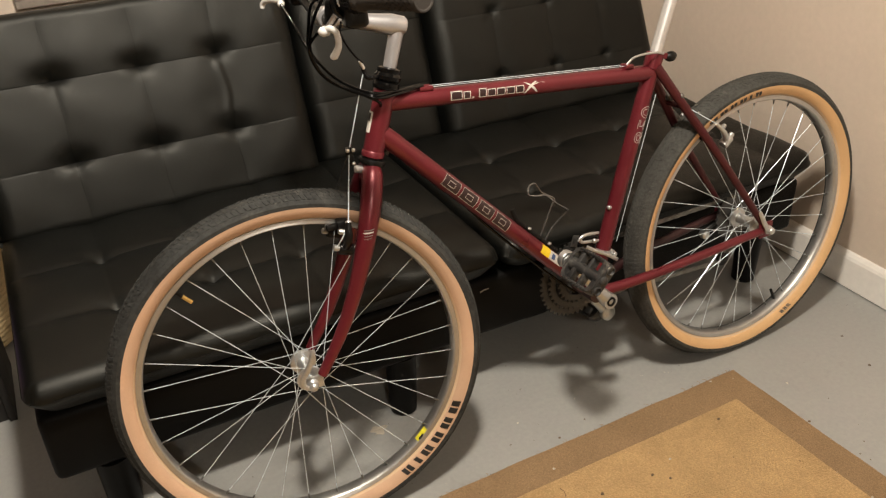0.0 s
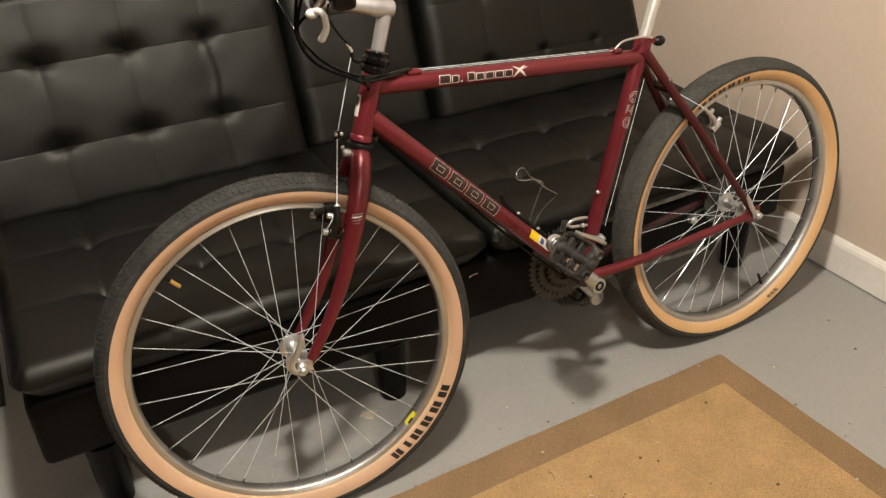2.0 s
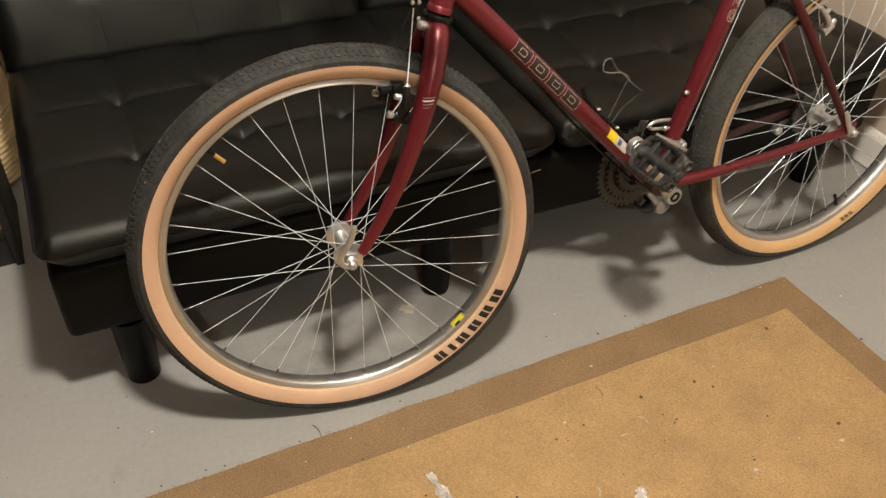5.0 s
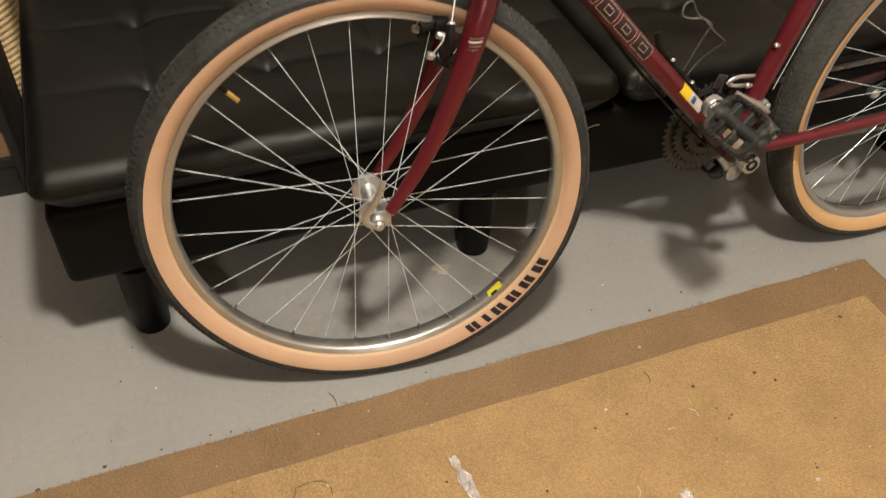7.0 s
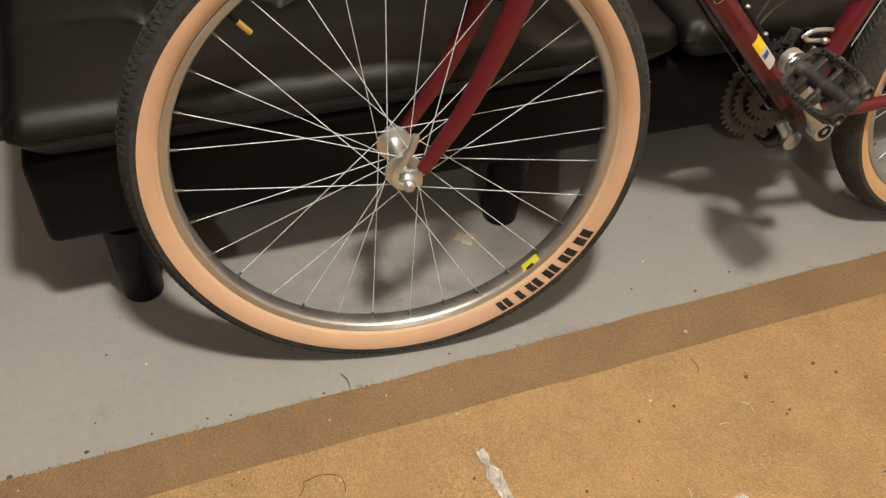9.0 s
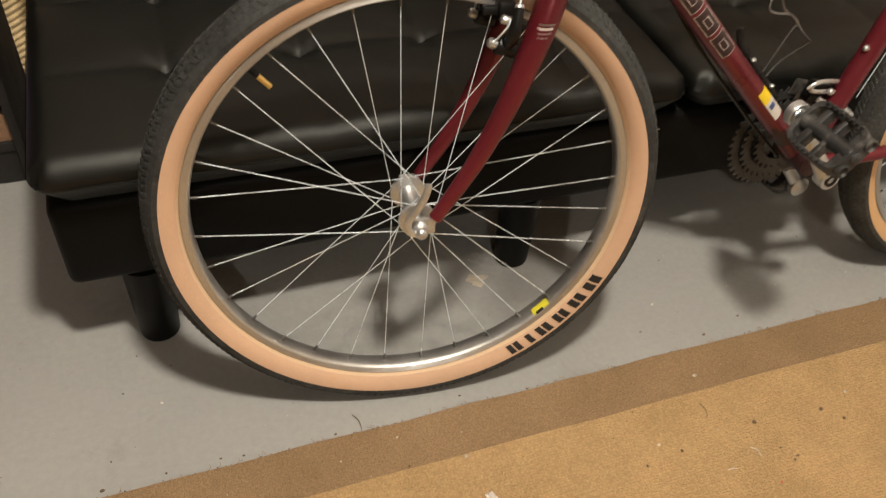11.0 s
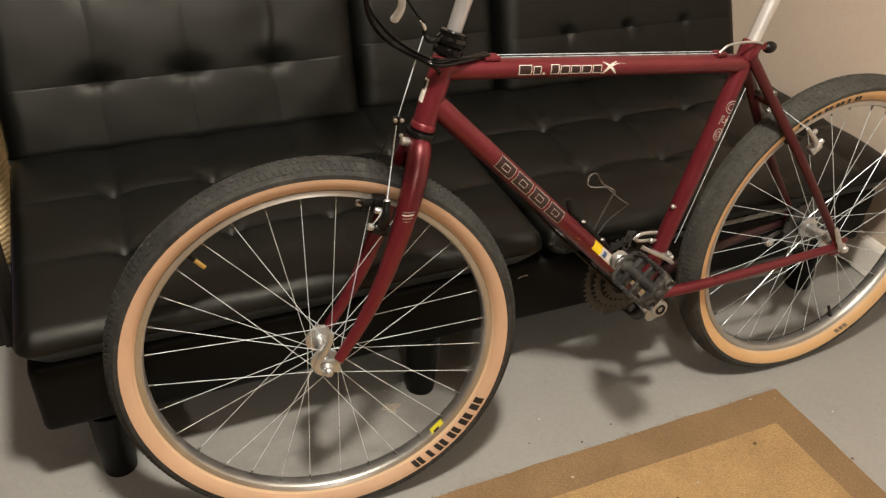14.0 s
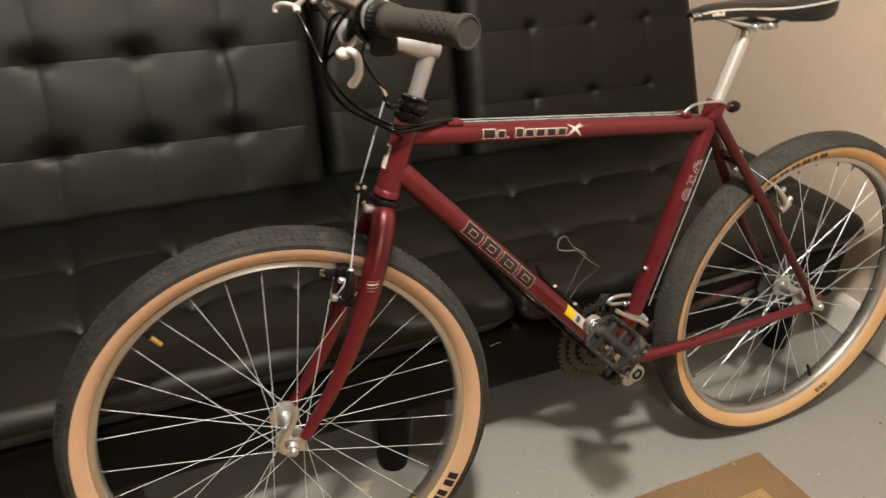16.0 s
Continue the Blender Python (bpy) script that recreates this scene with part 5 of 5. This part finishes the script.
# decals: plain outlined bars lying on the tubes
def decal(name, a, b, radius, along, turn, mat, parent_label="", outline=0.0, lift=0.0006):
    """A patch on a tube from a to b. along: span of metres from a; turn: span of degrees round it, 0 facing the near side and 90 its upper side.
    outline: the width of a hollow bar's line, 0 for a full one."""
    a, b = Vector(a), Vector(b)
    d = (b - a).normalized()
    side = Vector((0, -1, 0))
    up = side.cross(d) if side.cross(d).z > 0 else d.cross(side)
    rr = radius + lift

    def at(s, g):
        return a + d * s + rr * (math.cos(radians(g)) * side + math.sin(radians(g)) * up)

    bm = fresh()

    def patch(s0, s1, g0, g1):
        n = 5
        grid = [[bm.verts.new(at(s, g0 + (g1 - g0) * i / n)) for i in range(n + 1)] for s in (s0, s1)]
        for i in range(n):
            bm.faces.new((grid[0][i], grid[0][i + 1], grid[1][i + 1], grid[1][i]))

    (s0, s1), (g0, g1) = along, turn
    if outline:
        o, og = outline, math.degrees(outline / radius)
        patch(s0, s1, g0, g0 + og), patch(s0, s1, g1 - og, g1)
        patch(s0, s0 + o, g0 + og, g1 - og), patch(s1 - o, s1, g0 + og, g1 - og)
    else:
        patch(s0, s1, g0, g1)
    return on_bike(name, bm, mat, parent_label)


s_at = 0.156
for k in range(4):
    decal("logo_fill", DT0, BB, 0.0172, (s_at, s_at + 0.041), (-34, 44), M_FILL, "dark decal fill", lift=0.0003)
    decal("logo_bar", DT0, BB, 0.0172, (s_at, s_at + 0.041), (-34, 44), M_LABEL, "pale outlined decal bar", 0.0008)
    decal("logo_bar", DT0, BB, 0.0172, (s_at + 0.012, s_at + 0.029), (-12, 20), M_LABEL, "pale outlined decal bar", 0.0008)
    s_at += 0.0475
s_at = 0.122
for k, w in enumerate((0.024, 0.015, 0.004, 0.016, 0.018, 0.019, 0.019, 0.018)):
    g1 = 34 if k in (0, 3) else 26
    if k == 2:
        s_at += 0.001
        decal("model_bar", TT0, TT1, 0.0157, (s_at, s_at + w), (-22, -10), M_LABEL, "pale model name bar")
        s_at += 0.014
    else:
        decal("model_fill", TT0, TT1, 0.0157, (s_at, s_at + w * 0.94), (-22, g1), M_FILL, "dark decal fill", lift=0.0003)
        decal("model_bar", TT0, TT1, 0.0157, (s_at, s_at + w * 0.94), (-22, g1), M_LABEL, "pale outlined model name bar", 0.0012)
        s_at += w + 0.0012
for (p0, p1) in (((0.000, -30), (0.026, 44)), ((0.000, 42), (0.027, -30)), ((0.012, 12), (0.044, 30))):
    bm = fresh()
    a_, d_ = TT0, (TT1 - TT0).normalized()
    n, verts = 8, []
    for i in range(n + 1):
        t = i / n
        s_, g_ = s_at + p0[0] + (p1[0] - p0[0]) * t, p0[1] + (p1[1] - p0[1]) * t + 10 * math.sin(math.pi * t)
        wd = 0.0034 * math.sin(math.pi * (0.12 + 0.76 * t))
        up_ = Vector((0, -1, 0)).cross(d_) if Vector((0, -1, 0)).cross(d_).z > 0 else d_.cross(Vector((0, -1, 0)))
        row = [bm.verts.new(a_ + d_ * (s_ + e * wd) + 0.0165 * (math.cos(radians(g_)) * Vector((0, -1, 0)) + math.sin(radians(g_)) * up_)) for e in (-1, 1)]
        verts.append(row)
    for r0_, r1_ in zip(verts, verts[1:]):
        bm.faces.new((r0_[0], r0_[1], r1_[1], r1_[0]))
    on_bike("swash_mark", bm, M_LABEL, "pale brush stroke mark")


def tube_number(text, a, b, radius, start, size, turn):
    """Outlined characters that read along a tube, bent round it."""
    data = bpy.data.curves.new("number", "FONT")
    data.body, data.size, data.fill_mode, data.bevel_depth, data.bevel_resolution = text, size, "NONE", 0.0004, 0
    tmp = bpy.data.objects.new("number", data)
    scene.collection.objects.link(tmp)
    bpy.context.view_layer.update()
    me = bpy.data.meshes.new_from_object(tmp.evaluated_get(bpy.context.evaluated_depsgraph_get()))
    bpy.data.objects.remove(tmp)
    a, b = Vector(a), Vector(b)
    d = (b - a).normalized()
    side = Vector((0, -1, 0))
    up = d.cross(side)
    if up.x > 0:
        up = -up
    for v in me.vertices:
        g = radians(turn) + v.co.y / radius
        v.co = a + d * (start + v.co.x * 1.38) + (radius + 0.0003 + v.co.z) * (math.cos(g) * side + math.sin(g) * up)
    me.materials.append(M_LABEL)
    ob = new("number_decal", me)
    ob.parent = bike
    ob["label"] = "pale outlined number decal"


tube_number("850", ST0, SEAT_TOP, 0.0158, 0.322, 0.038, -66)
decal("info_sticker", DT0, BB, 0.0172, (0.440, 0.466), (-6, 58), M_YELLOW, "yellow part of a warning sticker")
decal("info_sticker", DT0, BB, 0.0172, (0.466, 0.505), (-6, 58), M_LABEL, "white part of a warning sticker")
decal("info_print", DT0, BB, 0.0178, (0.472, 0.482), (5, 40), M_BLUE, "blue print on a sticker")
for g0, g1, s0, s1 in ((-95, 100, 0.572, 0.618), (-85, 40, 0.552, 0.572), (-70, 5, 0.534, 0.552), (-52, -20, 0.522, 0.534)):
    decal("grease_smear", DT0, BB, 0.0172, (s0, s1), (g0, g1), M_OILY_DARK, "dark chain grease on the paint", lift=0.0004)
# head badge on the front of the head tube
for g0, g1, s0, s1, mat in ((66, 108, 0.041, 0.077, M_LABEL), (78, 104, 0.060, 0.074, M_INK)):
    bm, n = fresh(), 8
    dd = (HT1 - HT0).normalized()
    fwd = Vector((-dd.z, 0, dd.x))
    rr = 0.0190 if mat is M_LABEL else 0.0194
    grid = [[bm.verts.new(HT0 + dd * s + rr * (math.cos(radians(g0 + (g1 - g0) * i / n)) * Vector((0, -1, 0)) + math.sin(radians(g0 + (g1 - g0) * i / n)) * fwd)) for i in range(n + 1)] for s in (s0, s1)]
    for i in range(n):
        bm.faces.new((grid[0][i], grid[0][i + 1], grid[1][i + 1], grid[1][i]))
    on_bike("head_badge", bm, mat, "pale head badge with dark print")
# small print on the fork blade
for i in range(4):
    bm, n = fresh(), 5
    c = on_axis(0.596 - 0.0050 * i) + Vector((0, -0.0500, 0))
    grid = [[bm.verts.new(c + Vector((math.sin(g) * -0.0158, -math.cos(g) * 0.0158, z))) for g in (radians(-25 + 70 * k / n) for k in range(n + 1))] for z in (0, 0.0018 if i != 1 else 0.0026)]
    for k in range(n):
        bm.faces.new((grid[0][k], grid[0][k + 1], grid[1][k + 1], grid[1][k]))
    on_bike("print_bar", bm, M_LABEL if i == 1 else M_SILVER, "pale small print bar", steered=True)


# ---- beside and behind the futon ----
def coil_basket(x, y, h):
    """Rings of thick rope laid one on another."""
    basket = empty("rope_basket", pose(x, y, 0))
    tagged(basket, "tan coiled rope basket standing behind the shelf", "basket")
    part("inner_wall", lathe(fresh(), [(0.160, 0.004), (0.158, h * 0.5), (0.145, h * 0.9), (0.138, h)], (0, 0, 0), (0, 0, 1), 40), M_WICKER, basket)
    pitch, pts = 0.0135, []
    n = int(h / pitch) * 40
    for i in range(n):
        a, z = 2 * math.pi * i / 40, 0.008 + pitch * i / 40
        r = 0.171 - 0.024 * (z / h) ** 2 + 0.0012 * noise.noise(Vector((a * 3, z * 40, 0)))
        pts.append((r * math.cos(a), r * math.sin(a), z))
    part("rope_coil", tube(fresh(), pts, 0.0074, 8), M_WICKER, basket, "tan rope coils")
    return basket


coil_basket(-0.652, 1.075, 0.478)


def low_shelf(x0, x1, y0, y1, h):
    unit = empty("bookshelf", pose(x0, y0, 0))
    tagged(unit, "black wooden shelf unit standing beside the futon", "shelf")
    w, d = x1 - x0, y1 - y0
    for px in (0.0, w - 0.016):
        part("side_panel", box(fresh(), (px, 0, 0), (px + 0.016, d, h), 0.002), M_BOARD, unit)
    for z in (0.075, 0.38, 0.66, h - 0.02):
        part("shelf_board", box(fresh(), (0.0165, 0.004, z), (w - 0.0165, d - 0.008, z + 0.018), 0.0015), M_BOARD, unit)
    part("back_panel", box(fresh(), (0.0165, d - 0.007, 0.0), (w - 0.0165, d, h)), M_BOARD, unit)
    part("plinth", box(fresh(), (0.0165, 0.010, 0.0), (w - 0.0165, 0.026, 0.074), 0.001), M_BOARD, unit)
    return unit


low_shelf(-1.250, -0.527, 0.650, 0.880, 0.90)
tray = empty("cardboard_tray", pose(-0.940, 0.662, 0.094))
tagged(tray, "open brown cardboard tray on the lowest shelf", "tray")
part("bottom", box(fresh(), (0, 0, 0), (0.395, 0.17, 0.004)), M_CARD, tray)
for lo, hi in (((0, 0, 0.0045), (0.395, 0.004, 0.055)), ((0, 0.166, 0.0045), (0.395, 0.17, 0.055)), ((0, 0.0045, 0.0045), (0.004, 0.1655, 0.055)), ((0.391, 0.0045, 0.0045), (0.395, 0.1655, 0.055))):
    part("side", box(fresh(), lo, hi), M_CARD, tray)


def packet(x, y, w, hgt, turn, lean):
    """A soft printed packet, bulging in the middle."""
    bm, n = fresh(), 8
    sides = []
    for side in (-1, 1):
        sides.append([[bm.verts.new((w * (i / n - 0.5), side * 0.016 * math.sin(math.pi * i / n) * math.sin(math.pi * (0.08 + 0.84 * j / n)) + side * 0.002, hgt * j / n)) for i in range(n + 1)] for j in range(n + 1)])
        for j in range(n):
            for i in range(n):
                bm.faces.new((sides[-1][j][i], sides[-1][j][i + 1], sides[-1][j + 1][i + 1], sides[-1][j + 1][i]))
    bmesh.ops.bridge_loops(bm, edges=[e for e in bm.edges if e.is_boundary])
    ob = part("snack_packet", bm, M_PURPLE, m=pose(x, y, 0.100, lean, 0, turn))
    return tagged(ob, "purple printed packet standing in the cardboard tray", "packet", "packets in the tray")


packet(-0.622, 0.700, 0.125, 0.185, -4, -8)
packet(-0.660, 0.750, 0.125, 0.190, 6, -8)
packet(-0.780, 0.705, 0.125, 0.180, 3, -10)
# a pale panel hanging on the wall over the backrest
panel = empty("wall_panel", pose(-0.280, Y_BACK, 0.757))
tagged(panel, "cream board in a grey-brown wooden frame on the wall", "panel")
part("board", box(fresh(), (0.018, -0.012, 0.020), (0.626, -0.002, 0.446), 0.001), M_PANEL, panel, "plain cream board")
for lo, hi in (((0.0, -0.024, 0.0), (0.644, -0.0005, 0.0195)), ((0.0, -0.024, 0.4465), (0.644, -0.0005, 0.466)), ((0.0, -0.024, 0.020), (0.0175, -0.0005, 0.446)), ((0.6265, -0.024, 0.020), (0.644, -0.0005, 0.446))):
    part("frame_strip", box(fresh(), lo, hi, 0.002), M_FRAME, panel)

# ---- crumbs and scraps ----
random.seed(11)


def crumb_mesh(name, spots, z, mat, label):
    """Flat-topped crumbs at rows of x, y and size."""
    verts, faces = [], []
    for x, y, s in spots:
        h, a, e = random.uniform(0.3, 0.7) * s, random.uniform(0, 6.28), random.uniform(0.7, 1.5)
        b = len(verts)
        for k in range(6):
            t, q = a + 2 * math.pi * k / 6, random.uniform(0.75, 1.2)
            verts.append((x + s * q * math.cos(t) * e, y + s * q * math.sin(t), z))
        for k in range(6):
            t = a + 2 * math.pi * k / 6 + 0.2
            verts.append((x + 0.6 * s * math.cos(t) * e, y + 0.6 * s * math.sin(t), z + h))
        faces += [tuple(b + 6 + k for k in range(6))] + [(b + k, b + (k + 1) % 6, b + 6 + (k + 1) % 6, b + 6 + k) for k in range(6)]
    me = bpy.data.meshes.new(name)
    me.from_pydata(verts, [], faces)
    me.materials.append(mat)
    return tagged(new(name, me), label, "crumbs", kind="stuff")


def scatter(n, xs, ys, sizes):
    return [(random.uniform(*xs), random.uniform(*ys), sizes[0] + (sizes[1] - sizes[0]) * random.random() ** 3) for _ in range(n)]


def edge_y(x):
    return -0.052 + 0.025 * (x + 1.75) / 2.752


RUG_Z = 0.0074
crumb_mesh("rug_crumbs", [(0.452, -0.085, 0.0034), (0.677, -0.181, 0.0030), (0.592, -0.406, 0.0038), (0.332, -0.183, 0.0022), (0.781, -0.419, 0.0040), (0.089, -0.281, 0.0045), (0.047, -0.120, 0.0028),
                          (-0.137, -0.171, 0.0034), (-0.041, -0.062, 0.0016), (-0.129, -0.078, 0.0016), (0.923, -0.036, 0.0022), (0.950, -0.454, 0.0030), (0.711, -0.384, 0.0024)]
           + scatter(150, (-0.6, 0.98), (-0.75, -0.05), (0.0004, 0.0014)), RUG_Z, M_DEBRIS, "pale crumbs lying on the rug")
crumb_mesh("rug_dirt", [(0.497, -0.189, 0.0046), (0.642, -0.223, 0.0032), (0.520, -0.264, 0.0030), (0.528, -0.259, 0.0026), (0.511, -0.240, 0.0018), (0.270, -0.154, 0.0014), (0.361, -0.202, 0.0026), (0.602, -0.388, 0.0030),
                        (0.175, -0.286, 0.0030), (0.035, -0.222, 0.0024), (0.616, -0.198, 0.0036), (0.298, -0.210, 0.0030), (0.691, -0.321, 0.0028), (0.849, -0.140, 0.0036), (0.805, -0.387, 0.0034)]
           + scatter(330, (-0.6, 0.98), (-0.75, -0.05), (0.0004, 0.0016)), RUG_Z, M_DIRT, "dark crumbs lying on the rug")
crumb_mesh("floor_dirt", [(0.075, -0.014, 0.0018), (0.414, 0.024, 0.0016), (0.599, 0.011, 0.0020), (1.296, -0.171, 0.0036), (1.334, -0.060, 0.0030), (1.022, -0.237, 0.0030), (1.073, -0.337, 0.0020),
                          (1.035, -0.358, 0.0020), (1.040, -0.380, 0.0018), (-0.436, 0.015, 0.0016), (-0.412, 0.127, 0.0016)]
           + scatter(240, (-0.75, 1.48), (-0.30, 0.40), (0.0004, 0.0013)), 0.0, M_DIRT, "dark dirt specks on the floor")
crumb_mesh("floor_crumbs", [(0.464, 0.074, 0.0022), (-0.359, 0.095, 0.0018), (1.079, -0.122, 0.0030), (0.86, 0.05, 0.0016)] + scatter(130, (-0.75, 1.48), (-0.01, 0.35), (0.0004, 0.0013)), 0.0, M_DEBRIS, "pale specks on the floor")
crumb_mesh("edge_dirt", [(-0.450, -0.027, 0.0028), (-0.365, -0.024, 0.0022), (-0.290, -0.022, 0.0017), (-0.258, -0.026, 0.0019), (-0.125, -0.028, 0.0020), (-0.062, -0.034, 0.0022), (-0.545, -0.036, 0.0036), (0.518, -0.010, 0.0028)]
           + [(x, edge_y(x) + random.gauss(0.001, 0.0022), random.uniform(0.0004, 0.0013)) for x in (random.uniform(-0.9, 1.0) for _ in range(620))], 0.0, M_DIRT, "dirt gathered along the edge of the rug")
crumb_mesh("red_scrap", [(0.478, -0.290, 0.0030)], RUG_Z, M_REDBIT, "small red scrap on the rug")


def fibres(name, lines, r, mat, label):
    bm = fresh()
    for a, b, z in lines:
        mid = ((a[0] + b[0]) / 2 + 0.003, (a[1] + b[1]) / 2, z + 0.002)
        tube(bm, smooth_path([(*a, z), mid, (*b, z)], 3), r, 5)
    return tagged(part(name, bm, mat), label, "fibres", kind="stuff")


fibres("pale_fibres", [((0.465, -0.226), (0.473, -0.244), RUG_Z + 0.001), ((0.312, -0.324), (0.302, -0.345), RUG_Z + 0.001), ((0.410, -0.250), (0.424, -0.252), RUG_Z + 0.001)], 0.0009, M_DEBRIS, "pale thread ends lying on the rug")
fibres("dark_fibres", [((0.431, -0.136), (0.429, -0.161), RUG_Z + 0.001), ((-0.093, -0.003), (-0.086, -0.030), 0.001), ((-0.194, -0.177), (-0.185, -0.159), RUG_Z), ((-0.185, -0.159), (-0.160, -0.156), RUG_Z),
                       ((-0.160, -0.156), (-0.138, -0.165), RUG_Z), ((-0.138, -0.165), (-0.136, -0.190), RUG_Z)], 0.0006, M_DIRT, "dark hairs and a twig on rug and floor")
random.seed(5)
fibres("edge_fringe", [((x, edge_y(x) - 0.002), (x + random.uniform(-0.006, 0.006), edge_y(x) + random.uniform(0.003, 0.012)), 0.003) for x in (random.uniform(-0.8, 1.0) for _ in range(55))], 0.00035, M_BORDER, "frayed brown threads along the rug edge")


def film_scrap(x, y, length, width, turn, seed):
    """Crumpled clear film."""
    bm, nx, ny = fresh(), 18, 8
    grid = [[bm.verts.new((length * (i / nx - 0.5), width * (j / ny - 0.5) * (0.6 + 0.6 * noise.noise(Vector((i * 0.4, seed, 0)))), 0.0008 + abs(0.007 * noise.noise(Vector((i * 0.7, j * 0.8, seed)))))) for j in range(ny + 1)] for i in range(nx + 1)]
    for i in range(nx):
        for j in range(ny):
            bm.faces.new((grid[i][j], grid[i + 1][j], grid[i + 1][j + 1], grid[i][j + 1]))
    ob = part("plastic_scrap", bm, M_FILM, m=pose(x, y, RUG_Z, 0, 0, turn), smooth=False)
    return tagged(ob, "scrap of crumpled clear plastic film on the rug", "plastic scrap", "plastic scraps")


film_scrap(0.063, -0.232, 0.095, 0.034, 97, 1.5)
film_scrap(0.368, -0.375, 0.050, 0.026, 60, 4.5)
# a flake of old paint stuck to the floor, and a thread on the futon
bm = fresh()
ring = [bm.verts.new((0.183 + (0.016 + 0.005 * math.sin(3.0 * a + 1) + 0.004 * math.sin(5 * a)) * math.cos(a), 0.206 + (0.014 + 0.004 * math.sin(4 * a)) * math.sin(a), 0.0009)) for a in (2 * math.pi * k / 26 for k in range(26))]
bm.faces.new(ring)
low = [bm.verts.new((v.co.x, v.co.y, 0.0)) for v in ring]
for k in range(26):
    bm.faces.new((ring[k], ring[(k + 1) % 26], low[(k + 1) % 26], low[k]))
tagged(part("paint_flake", bm, M_CHIP), "pale flake of old paint on the floor", "paint flake")
tagged(part("thread", tube(fresh(), smooth_path([(0.442, 0.2005, 0.284), (0.452, 0.1995, 0.288), (0.464, 0.2005, 0.287)], 4), 0.0009, 6), M_DEBRIS), "white thread caught on the futon base", "thread")
